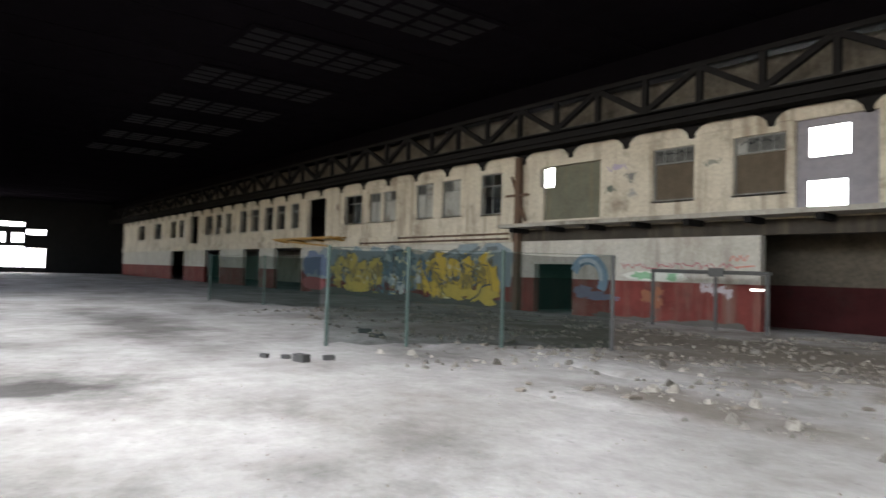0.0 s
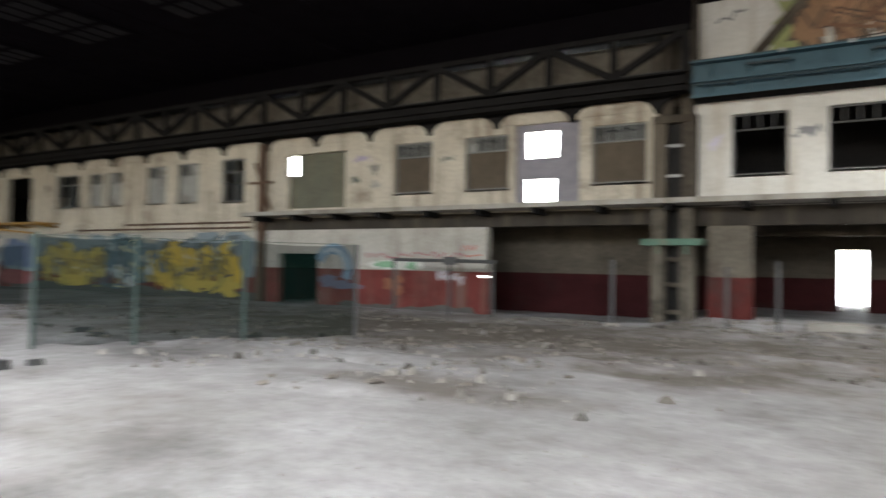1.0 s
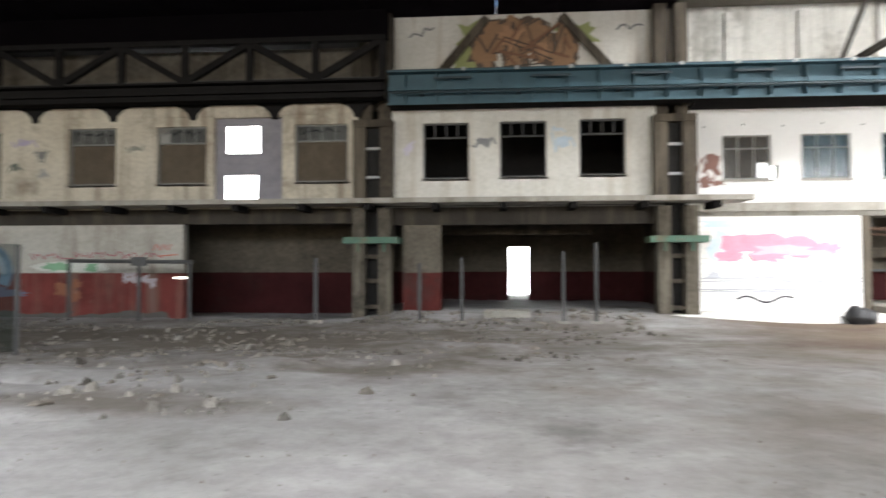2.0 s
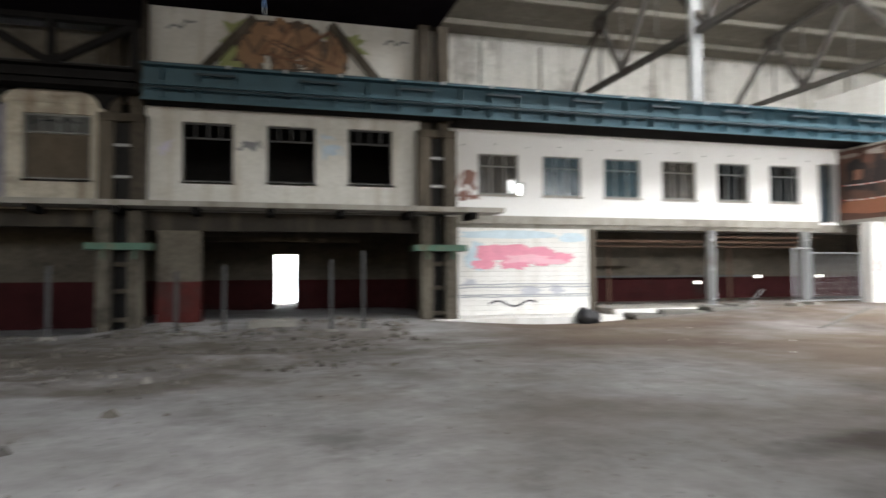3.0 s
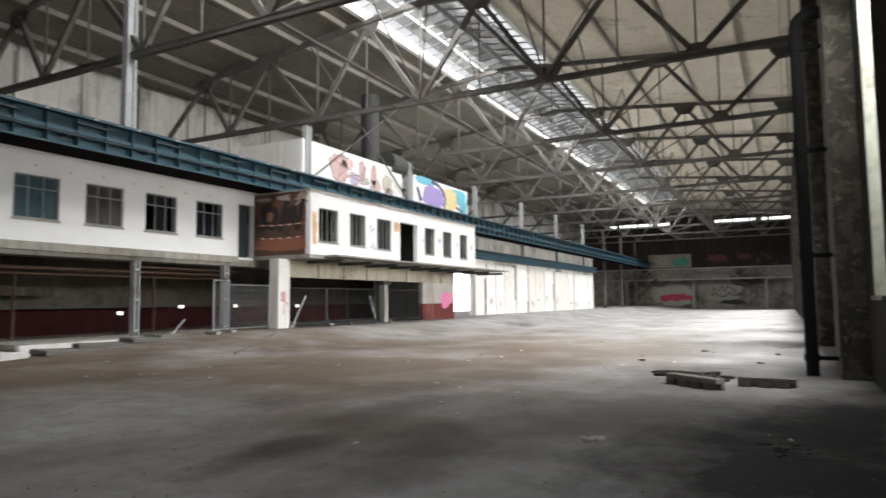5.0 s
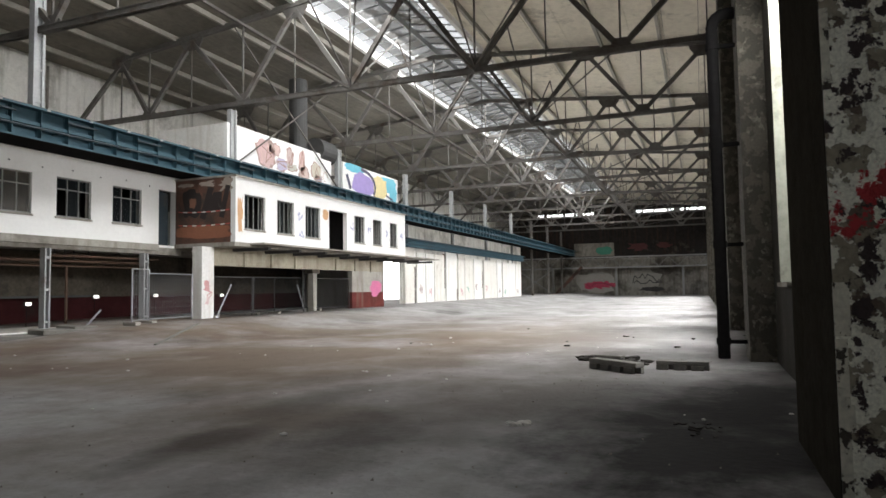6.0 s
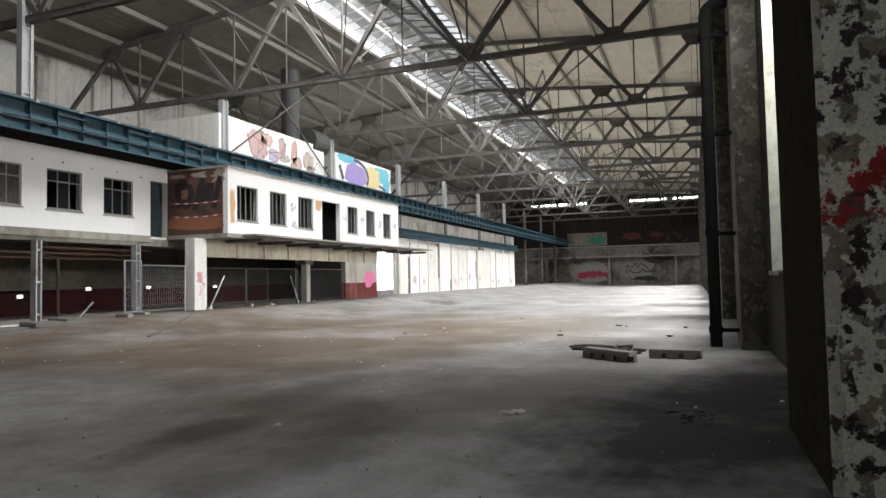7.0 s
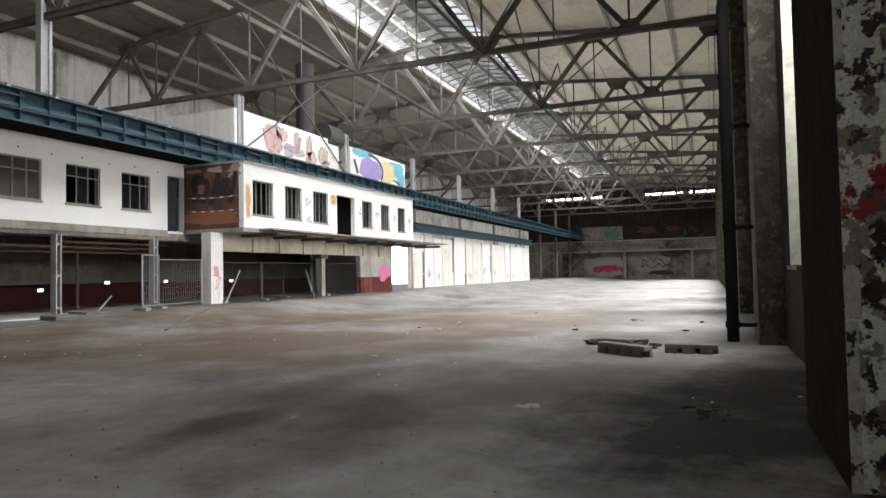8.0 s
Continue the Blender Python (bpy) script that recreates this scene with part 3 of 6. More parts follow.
def sky_z(y):
    return RIDGE + 0.56 - (RIDGE + 0.2 - roof_z(y)) * abs(y - 14.4) / 3.0


for a, b_, g in ((SKY0, 12.75, SKYGLASS), (12.75, 14.4, SKYGRIME), (14.4, 16.85, SKYGRIME), (16.85, SKY1, SKYGLASS)):
    bm = B()
    bm.faces.new([bm.verts.new(p) for p in ((8, a, sky_z(a)), (SKYX, a, sky_z(a)), (SKYX, b_, sky_z(b_)), (8, b_, sky_z(b_)))])
    pane = part("pane", bm, g, sk)
    pane.visible_shadow = False
tagged(part("backdrop", box(B(), 5, 125, 4, 25, 19.0, 19.1), OVERCAST), "pale overcast sky above the skylight", "sky", kind="structure")

# purlins under the boards
for y in (1.6, 4.6, 7.6, 10.4, 18.6, 21.4, 24.4, 27.4, 30.0):
    tagged(part("purlin", box(B(), 5.6, END, y - 0.07, y + 0.07, roof_z(y) - 0.12, roof_z(y) + 0.125), PURLIN), "pale concrete roof purlin", "beam", "roof purlins", "structure")

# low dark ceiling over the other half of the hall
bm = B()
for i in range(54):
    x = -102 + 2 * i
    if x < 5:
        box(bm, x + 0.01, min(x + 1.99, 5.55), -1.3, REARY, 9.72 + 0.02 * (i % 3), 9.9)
tagged(part("ceiling_west", bm, DARKROOF), "board ceiling coloured near-black as unlit", "ceiling", kind="structure")
# panes a little paler than the ceiling, painting their faint daylight
GLOWPANE = mat("blackened_glass_faint_glow", (0.02, 0.018, 0.02), color2=(0.008, 0.007, 0.008), scale=0.6, amount=1.0, rough=0.9)
for i in range(9):
    x = -52 + 5.6 * i
    rl = thing("roof_light", "blackened roof light, faint glow painted on rows of small panes", "skylight", "blackened roof lights", "structure", at=(x, 0, 9.7))
    part("frame", box(B(), 0, 2.9, 8.2, 14.6, -0.03, 0.0), DARKROOF, rl)
    for j in range(4):
        for k in range(5):
            part("pane", box(B(), 0.12 + 0.69 * j, 0.62 + 0.69 * j, 8.4 + 1.24 * k, 9.4 + 1.24 * k, -0.04, -0.032), GLOWPANE, rl)
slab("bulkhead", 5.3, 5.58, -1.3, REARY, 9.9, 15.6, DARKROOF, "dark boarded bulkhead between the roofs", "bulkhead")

# ================= roof trusses =================
def plate(y, gz, prof, t):
    """A gusset plate with the outline prof, in the plane of the truss."""
    bm = B()
    n = len(prof)
    f0 = [bm.verts.new((-0.02, y + a, gz + z)) for a, z in prof]
    f1 = [bm.verts.new((0.02, y + a, gz + z)) for a, z in prof]
    bm.faces.new(f0), bm.faces.new(f1[::-1])
    for k in range(n):
        bm.faces.new((f0[k], f1[k], f1[(k + 1) % n], f0[(k + 1) % n]))
    part("gusset", bm, TRUSS, t)


def truss(x):
    t = thing("roof_truss", "riveted steel roof truss with gusset plates", "truss", "roof trusses", at=(x, 0, 0))
    LOW = 10.7
    lows, ups = [2.6, 8.5, 14.4, 20.3, 26.2, 31.3], [-0.5, 5.5, 11.45, 17.35, 23.45, 28.1]
    for o in (-0.09, 0.09):
        part("lower_chord", box(B(), o - 0.035, o + 0.035, -0.9, 31.4, LOW - 0.16, LOW + 0.02), TRUSS, t)
    part("cover_plate", box(B(), -0.16, 0.16, -0.9, 31.4, LOW + 0.021, LOW + 0.05), TRUSS, t)
    for a, b_ in ((-1.2, 14.4), (14.4, 28.4)):
        part("upper_chord", beam(B(), (0, a, roof_z(a) - 0.15), (0, b_, roof_z(b_) - 0.15), 0.24, 0.22), TRUSS, t)
    for i, y in enumerate(lows):
        part("diagonal", beam(B(), (0, ups[i], roof_z(ups[i]) - 0.35), (0, y, LOW), 0.18, 0.2), TRUSS, t)
        if i < 5:
            part("diagonal", beam(B(), (0, y, LOW), (0, ups[i + 1], roof_z(ups[i + 1]) - 0.35), 0.18, 0.2), TRUSS, t)
            part("hanger", beam(B(), (0, y, LOW), (0, y, roof_z(y) - 0.3), 0.07, 0.07), TRUSS, t)
            plate(y, LOW, [(-0.42, -0.16), (0.42, -0.16), (0.42, 0.12), (0.2, 0.42), (-0.2, 0.42), (-0.42, 0.12)], t)
        u = ups[i]
        part("hanger", beam(B(), (0, u, LOW), (0, u, roof_z(u) - 0.3), 0.05, 0.05), TRUSS, t)
        plate(u, roof_z(u) - 0.15, [(-0.7, 0.1), (0.7, 0.1), (0.7, -0.2), (0.4, -0.66), (-0.4, -0.66), (-0.7, -0.2)], t)
    return t


first = truss(15.6)
for b in BAYS:
    if b > 20:
        copy_thing(first, pose(b, 0, 0))
# bracing between the trusses
for b in BAYS:
    if 10 < b < 100:
        t = thing("wind_brace", "thin steel cross brace between roof trusses", "brace", "wind braces")
        for y0, y1 in ((8.5, 14.4), (2.6, 8.5)):
            part("rod", beam(B(), (b, y0, 10.82), (b + 10, y1, 10.82), 0.05, 0.05), TRUSS, t)
        t = thing("sway_frame", "light steel sway frame between roof trusses", "brace", "sway frames")
        for y in (8.5, 14.4):
            part("strut", beam(B(), (b, y, 10.82), (b + 10, y, 10.62), 0.09, 0.09), TRUSS, t)
            part("rod", beam(B(), (b, y, 10.8), (b + 5, y, 14.6), 0.06, 0.06), TRUSS, t)
            part("rod", beam(B(), (b + 5, y, 14.6), (b + 10, y, 10.8), 0.06, 0.06), TRUSS, t)
        if 20 < b < 30:
            t = thing("column_brace", "thin steel cross brace between crane columns", "brace", "column braces")
            part("rod", beam(B(), (b - 0.1, 20.84, 7.6), (b + 10.0, 20.84, 14.45), 0.06, 0.06), TRUSS, t)
            part("rod", beam(B(), (b, 20.78, 14.45), (b + 10.1, 20.78, 7.6), 0.06, 0.06), TRUSS, t)

# ================= columns =================
def lattice_column(x, y, z0, z1, material, name="lattice_column", label="pale steel lattice column", w=0.32, group="crane columns", half=0.05):
    t = thing(name, label, "column", group, at=(x, y, z0))
    for s in (-1, 1):
        bm = B()
        box(bm, s * w / 2 - half, s * w / 2 + half, -0.13, 0.13, 0, z1 - z0)
        part("chord", bm, material, t)
    for i in range(0, int((z1 - z0) / 0.55), 2):
        z = i * 0.55
        part("batten", box(B(), -w / 2, w / 2, -0.11, -0.09, z + 0.22, z + 0.3), material, t)
    part("base_plate", box(B(), -w / 2 - 0.12, w / 2 + 0.12, -0.22, 0.22, -0.02, 0.05), material, t)
    return t


for b in BAYS:
    if b > 10:
        c = lattice_column(b - (0.05 if b < 20 else 0), 20.95, 6.8 if b < 40 else 0.0, 13.2 if b < 20 else 10.4, STEEL_PALE if b < 80 else TRUSS, label="pale steel box column above the crane girder" if b < 80 else "dull grey steel column under the crane girder")
        part("web", box(B(), -0.11, 0.11, -0.06, 0.06, 0, (13.2 if b < 20 else 10.4) - (6.8 if b < 40 else 0.0)), STEEL_PALE if b < 80 else TRUSS, c)
lattice_column(16.02, 20.95, 0.4, 3.2, STEEL_PALE, w=0.17, half=0.025, label="pale steel lattice post under the floor edge", name="lattice_post")
lattice_column(20.3, 20.95, 0.4, 3.2, STEEL_PALE, w=0.17, half=0.025, label="pale steel lattice post under the floor edge", name="lattice_post")
# black downpipe with an elbow into the wall
t = thing("downpipe", "black cast-iron downpipe with an elbow at its head", "pipe", at=(15.62, -0.38, 0))
bm = B()
path = [Vector((0, 0, 0)), Vector((0, 0, 7.3))] + [Vector((0, -0.28 * (1 - math.cos(a)), 7.3 + 0.28 * math.sin(a))) for a in (0.4, 0.8, 1.2, 1.57)] + [Vector((0, -0.9, 7.58))]
for p, q in zip(path, path[1:]):
    tube(bm, p, q + (q - p).normalized() * 0.03, 0.125, 14)
part("pipe", bm, BLACK_SHADE, t)
for z in (0.3, 2.4, 4.6, 6.8):
    part("collar", tube(B(), (0, 0, z), (0, 0, z + 0.14), 0.15, 14), BLACK_SHADE, t)
    part("clip", box(B(), -0.03, 0.03, -0.5, -0.13, z + 0.02, z + 0.1), BLACK_SHADE, t)


def concrete_column(x):
    """Twin-legged crane column: legs, brackets, slot and head."""
    t = thing("concrete_column", "stained twin-leg concrete crane column with green brackets", "column", "twin columns", at=(x, 20.2, 0))
    for s in (-1, 1):
        part("leg", box(B(), s * 0.4 - 0.19, s * 0.4 + 0.19, -0.25, 0.25, -0.1, 3.45), COLM, t)
        bm = B()
        box(bm, s * 0.42 - 0.2, s * 0.42 + 0.2, -0.05, 0.35, 3.75, 6.2)
        part("upper_leg", bm, CONC, t)
    part("back_web", box(B(), -0.3, 0.3, 0.18, 0.24, -0.1, 6.2), DARKROOM, t)
    for z in (0.35, 1.15, 1.9):
        part("tie", box(B(), -0.26, 0.26, -0.12, 0.12, z, z + 0.12), CONC, t)
    for z in (4.4, 5.3):
        part("tie", box(B(), -0.26, 0.26, 0.05, 0.2, z, z + 0.08), STEEL_PALE, t)
    bk = part("bracket", box(B(), -0.85, 0.85, -0.42, 0.3, 2.36, 2.55), GREEN, t, "green painted steel bracket")
    for s in (-1, 1):
        part("bracket_rib", box(B(), s * 0.4 - 0.03, s * 0.4 + 0.03, -0.38, -0.252, 2.1, 2.36), GREEN, bk)
    part("head", box(B(), -0.62, 0.62, -0.1, 0.4, 6.0, 6.22), CONC, t)
    part("upper_post", box(B(), -0.5, -0.12, 0.35, 0.75, 6.2, 9.75), CONC, t)
    part("upper_post", box(B(), 0.12, 0.5, 0.35, 0.75, 6.2, 9.75), CONC, t)
    return t


concrete_column(-3.85)
concrete_column(5.35)

# ================= crane girder =================
RAILY = 19.9


def crane_girder(x0, x1, z0, z1, material, label):
    t = thing("crane_girder", label, "girder")
    part("top_flange", box(B(), x0, x1, RAILY - 0.28, RAILY + 0.28, z1 - 0.06, z1), material, t)
    part("bottom_flange", box(B(), x0, x1, RAILY - 0.24, RAILY + 0.24, z0, z0 + 0.06), material, t)
    part("web", box(B(), x0, x1, RAILY + 0.02, RAILY + 0.05, z0 + 0.06, z1 - 0.06), material, t)
    part("mid_angle", box(B(), x0, x1, RAILY - 0.14, RAILY + 0.02, (z0 + z1) / 2 - 0.06, (z0 + z1) / 2 + 0.06), material, t)
    part("rail_head", box(B(), x0, x1, RAILY - 0.05, RAILY + 0.05, z1, z1 + 0.09), STEEL, t)
    return t


GZ0, GZ1 = 6.55, 7.6
g = crane_girder(-3.3, END - 0.1, GZ0, GZ1, BLUE, "blue riveted crane girder with stiffeners")
stiff = None
for i in range(116):
    x = -2.8 + 0.98 * i
    if stiff is None:
        bm = box(B(), -0.015, 0.015, RAILY - 0.2, RAILY + 0.02, GZ0 + 0.06, GZ1 - 0.06)
        box(bm, -0.05, 0.05, RAILY - 0.012, RAILY + 0.019, GZ0 + 0.06, GZ1 - 0.06)
        stiff = part("stiffener", bm, BLUE, g)
        stiff.location.x = x
    else:
        o = stiff.copy()
        scene.collection.objects.link(o)
        o.location.x = x
# thin conductor pipe on brackets, short angle irons, small pale clamps along the rail
part("conductor_pipe", tube(B(), (-3.2, RAILY - 0.3, GZ0 + 0.36), (END - 0.3, RAILY - 0.3, GZ0 + 0.36), 0.035), BLUE_DARK, g)
for i in range(38):
    part("pipe_bracket", box(B(), -2.3 + 2.94 * i, -2.24 + 2.94 * i, RAILY - 0.31, RAILY, GZ0 + 0.29, GZ0 + 0.36), BLUE_DARK, g)
for i in range(24):
    part("angle_iron", box(B(), -1.9 + 2.94 * i, -0.75 + 2.94 * i, RAILY - 0.26, RAILY - 0.2, GZ1 - 0.28, GZ1 - 0.22), BLUE_DARK, g)
for i in range(22):
    part("rail_clamp", box(B(), -1.05 + 1.6 * i, -0.93 + 1.6 * i, RAILY - 0.31, RAILY - 0.2, GZ1 - 0.06, GZ1 + 0.04), STEEL_PALE, g, "small pale rail clamp")
# plate walkway between girder and wall behind it, black to paint underside shade
part("walkway_plate", box(B(), -3.3, 5.6, RAILY + 0.25, 20.49, GZ0 + 0.02, GZ0 + 0.06), BLACK_SHADE, g, "walkway plate coloured black for its underside shade")
part("walkway_plate", box(B(), 5.95, END - 0.2, RAILY + 0.25, 21.19, GZ0 + 0.02, GZ0 + 0.06), BLACK_SHADE, g, "walkway plate coloured black for its underside shade")
part("soffit_plate", box(B(), -3.3, END - 0.2, RAILY - 0.24, RAILY + 0.24, GZ0 - 0.016, GZ0 - 0.003), BLACK_SHADE, g, "girder underside with its shade in the colour")
# west run of the girder, coloured black because little light reaches it
g2 = crane_girder(-102, -3.45, 6.82, 7.4, BLACK_SHADE, "crane girder under a lattice parapet, blackened as unlit")
# lattice walkway girder above it
lg = thing("lattice_girder", "rusty steel lattice girder along the wall, blackened for dim light", "girder")
part("top_chord", box(B(), -102, -3.4, RAILY - 0.12, RAILY + 0.12, 8.62, 8.78), BLACK_SHADE, lg)
for i in range(46):
    x = -3.5 - 2.1 * i
    part("post", box(B(), x - 0.1, x + 0.1, RAILY - 0.08, RAILY + 0.08, 7.4, 8.62), BLACK_SHADE, lg)
    a, b_ = (7.45, 8.65) if i % 2 else (8.65, 7.45)
    part("diagonal", beam(B(), (x, RAILY, a), (x - 2.1, RAILY, b_), 0.2, 0.2), BLACK_SHADE, lg)


# ================= building along the hall =================
def window(x0, x1, z0, z1, y, cols=3, transom=0.66, label="dark steel-framed window with broken glass", glass=1.0, deep=0.0, low_bars=True, board=None, glazing=None, steel=FRAME):
    """A steel casement set in an opening: frame, mullions, transom, panes."""
    w = thing("window", label, "window", "upper windows", "structure", at=(x0, y, z0))
    W, H = x1 - x0, z1 - z0
    bm = B()
    f = 0.05
    box(bm, 0, W, deep, deep + 0.07, 0, f), box(bm, 0, W, deep, deep + 0.07, H - f, H)
    box(bm, 0, f, deep, deep + 0.07, f, H - f), box(bm, W - f, W, deep, deep + 0.07, f, H - f)
    part("window_frame", bm, steel, w)
    for i in range(1, cols):
        part("mullion", box(B(), W * i / cols - 0.02, W * i / cols + 0.02, deep + 0.01, deep + 0.05, f if low_bars else H * transom, H - f), steel, w)
    if board:
        part("board", box(B(), f, W - f, deep + 0.06, deep + 0.09, f, H * (transom or 1) - 0.03), board, w, "boarded lower half")
    # pale board added for the shine of the upper glass
    if board and transom:
        part("board", box(B(), f, W - f, deep + 0.06, deep + 0.09, H * transom + 0.02, H - f), BOARD_PALE, w, "pale scrawled board standing in for shining upper panes")
    if transom:
        part("transom", box(B(), f, W - f, deep + 0.005, deep + 0.055, H * transom - 0.022, H * transom + 0.022), steel, w)
    part("window_sill", box(B(), -0.04, W + 0.04, -0.1, 0.1, -0.07, -0.004), SLAB, w)
    for i in range(cols):
        for k in range(1 if board else 0, 2 if transom else 1):
            if random.random() < glass:
                za, zb = (f, H * transom - 0.022) if k == 0 and transom else ((H * transom + 0.022, H - f) if transom else (f, H - f))
                a = part("pane", box(B(), W * i / cols + 0.02, W * (i + 1) / cols - 0.02, deep + 0.028, deep + 0.033, za, zb), glazing or GLASS, w)
    return w


LY, VY, RY = 20.5, 21.2, 18.0
left_wins = [(-23.45, -22.0, 4.32, 6.22), (-26.44, -24.95, 4.38, 6.2), (-28.7, -27.2, 4.4, 6.2), (-31.9, -30.65, 4.4, 6.1), (-33.45, -32.2, 4.4, 6.1),
             (-36.45, -34.3, 4.4, 6.15), (-14.05, -12.42, 4.33, 6.2), (-11.04, -9.36, 4.33, 6.2), (-6.44, -4.72, 4.35, 6.2)]
for a, b_ in ((-44.2, -42.9), (-46.7, -45.2), (-49.0, -47.4), (-51.7, -50.1), (-54.1, -52.6), (-57.5, -56.1), (-60.1, -58.5), (-62.8, -60.9), (-71.2, -69.5), (-74.3, -72.3), (-80.7, -78), (-88, -85)):
    left_wins.append((a, b_, 4.4, 6.2))
A_wins = [(-2.31, -0.87, 4.4, 6.16), (0.1, 1.54, 4.43, 6.17), (2.55, 3.95, 4.46, 6.2)]
left_doors = [(-19.4, -16.4, 3.9, 6.15), (-19.6, -19.4, 5.3, 6.1), (-9.1, -6.85, 3.75, 6.46), (-41.6, -38.9, 3.66, 6.27), (-67.4, -65.0, 3.7, 6.4)]
WUW = wall("wall_upper_west", -96, -4.4, 3.5, 6.5, LY, LY + 0.3, left_wins + left_doors, PLASTER, "cream plaster upper wall with window openings")
WUM = wall("wall_upper_middle", -3.3, 4.85, 3.72, 6.6, LY, LY + 0.3, A_wins, DINGY, "dingy white plaster upper wall with three windows")
for i, w in enumerate(left_wins):
    if w[0] > -15:
        window(*w, LY + 0.1, 4, 0.72, "boarded window with a glazed upper strip", glass=0.9, low_bars=False, board=BOARD)
    elif -34 < w[0] < -24:
        window(*w, LY + 0.1, 2, 0.7, "window closed with a stained pale board", glass=0.5, low_bars=i % 2 == 0, board=BOARD_PALE)
    else:
        window(*w, LY + 0.1, 2, 0.7, "soot-dark window in cream plaster wall", glass=0.4)
for w in A_wins:
    window(*w, LY + 0.1, 4, 0.74, "black window with upper row of small panes", glass=0.0, low_bars=False, steel=STEEL)
# added lining behind the upper windows, black to paint the unlit rooms
wall("lining", -4.4, 5.6, 3.6, 6.79, 26.0, 26.1, [], DARKROOM, "added back wall, coloured black for the unlit upper rooms")
wall("lining", 5.8, 21.6, 3.6, 6.75, 26.0, 26.1, [(9.95, 10.85, 4.85, 5.65)], DARKROOM, "added back wall, coloured black for the unlit upper rooms")
# black wedge brackets under the girder, widened to paint gaps between scalloped parapet panels
for i in range(34):
    x = -4.4 - 2.7 * i
    bm = B()
    f0 = [bm.verts.new((x + a, LY - 0.06, z)) for a, z in ((-0.75, 7.1), (0.75, 7.1), (0.62, 6.87), (0.34, 6.77), (0.16, 6.6), (0.08, 6.4), (-0.08, 6.4), (-0.16, 6.6), (-0.34, 6.77), (-0.62, 6.87))]
    f1 = [bm.verts.new((v.co.x, LY + 0.1, v.co.z)) for v in f0]
    bm.faces.new(f0), bm.faces.new(f1[::-1])
    for k in range(10):
        bm.faces.new((f0[k], f1[k], f1[(k + 1) % 10], f0[(k + 1) % 10]))
    tagged(part("girder_bracket", bm, BLACK_SHADE), "black wedge bracket under the girder, widened to paint a dark gap", "bracket", "girder brackets", "structure")
    x1, x0 = x - 0.1, x - 2.6
    bm = B()
    arc = [0.42 * (1 - math.cos(a * math.pi / 8)) for a in range(5)]
    rise = [0.3 * math.sin(a * math.pi / 8) for a in range(5)]
    pts = [(x0, 6.5)] + [(x0 + arc[a], 6.56 + rise[a]) for a in range(5)] + [(x1 - arc[a], 6.56 + rise[a]) for a in range(4, -1, -1)] + [(x1, 6.5)]
    f0 = [bm.verts.new((px, LY - 0.03, z)) for px, z in pts]
    f1 = [bm.verts.new((px, LY + 0.25, z)) for px, z in pts]
    bm.faces.new(f0), bm.faces.new(f1[::-1])
    for k in range(len(pts)):
        bm.faces.new((f0[k], f1[k], f1[(k + 1) % len(pts)], f0[(k + 1) % len(pts)]))
    tagged(part("parapet_panel", bm, PLASTER), "cream parapet panel with rounded shoulders", "parapet", "parapet panels", "structure")
# filler strip: the gap's shade given as black colour
slab("soffit", -96, -4.4, LY + 0.26, LY + 0.49, 6.51, 7.3, BLACK_SHADE, "black strip painting the shade in the gap behind the parapet panels", "soffit")
# wall above the girder
wall("wall_top_west", -96, -3.4, 6.75, 8.8, LY + 0.5, LY + 0.8, [], PLASTER_DIM, "plaster wall behind the lattice girder, darkened for its dim light")
# added sheet, near-black so the strip under the ceiling looks unlit
slab("fascia", -102, -3.4, 20.15, 20.45, 8.8, 9.72, mat("black_fascia_shade", (0.006, 0.005, 0.006), rough=0.95), "fascia under the low ceiling, coloured black as unlit", "fascia")
WTM = wall("wall_top_middle", -3.3, 5.9, 6.75, 9.72, 20.95, 21.2, [], DINGY, "white upper wall with painted panel")
for p, q in (((-2.1, 20.9, 7.5), (-0.3, 20.9, 9.6)), ((2.05, 20.9, 9.6), (3.9, 20.9, 7.5))):
    tagged(part("diagonal_brace", beam(B(), p, q, 0.16, 0.26), CONC), "grey diagonal brace on the upper wall", "brace", "wall braces", "structure")

# grey sheet with two square holes in the wide opening
SHEET = mat("grey_sheet", (0.3, 0.285, 0.32), color2=(0.2, 0.19, 0.21), scale=0.6)
tagged(wall("hole_board", -9.1, -6.85, 3.75, 6.46, LY + 0.14, LY + 0.18, [(-8.74, -7.62, 5.32, 6.21), (-8.78, -7.7, 3.84, 4.61)], SHEET, "grey board with two square holes in an opening"), category="board")
# big dark shutter
bm = B()
box(bm, -18.95, -16.45, LY + 0.15, LY + 0.2, 3.92, 6.13)
box(bm, -19.4, -18.951, LY + 0.15, LY + 0.2, 3.92, 5.3)
for z in (4.4, 5.0, 5.6):
    box(bm, -18.95, -16.45, LY + 0.13, LY + 0.15, z, z + 0.05)
SHUT = mat("olive_shutter", (0.17, 0.17, 0.13), color2=(0.1, 0.1, 0.08), streak=(0.2, 0.16, 0.1))
tagged(part("shutter", bm, SHUT), "olive board shutter in a wide opening", "shutter")

# lower storey, west: walls, doors, recesses
low_doors = [(-19.85, -17.7, -0.3, 2.05), (-46.9, -42.3, -0.3, 3.0), (-53.1, -49.8, -0.3, 3.0), (-62.7, -58.7, -0.3, 3.0), (-73.7, -69.2, -0.3, 3.0)]
WLW = wall("wall_lower_west", -96, -10.1, -0.3, 3.02, LY, LY + 0.3, low_doors, PLASTER_LOW, "plaster wall with faded red dado")
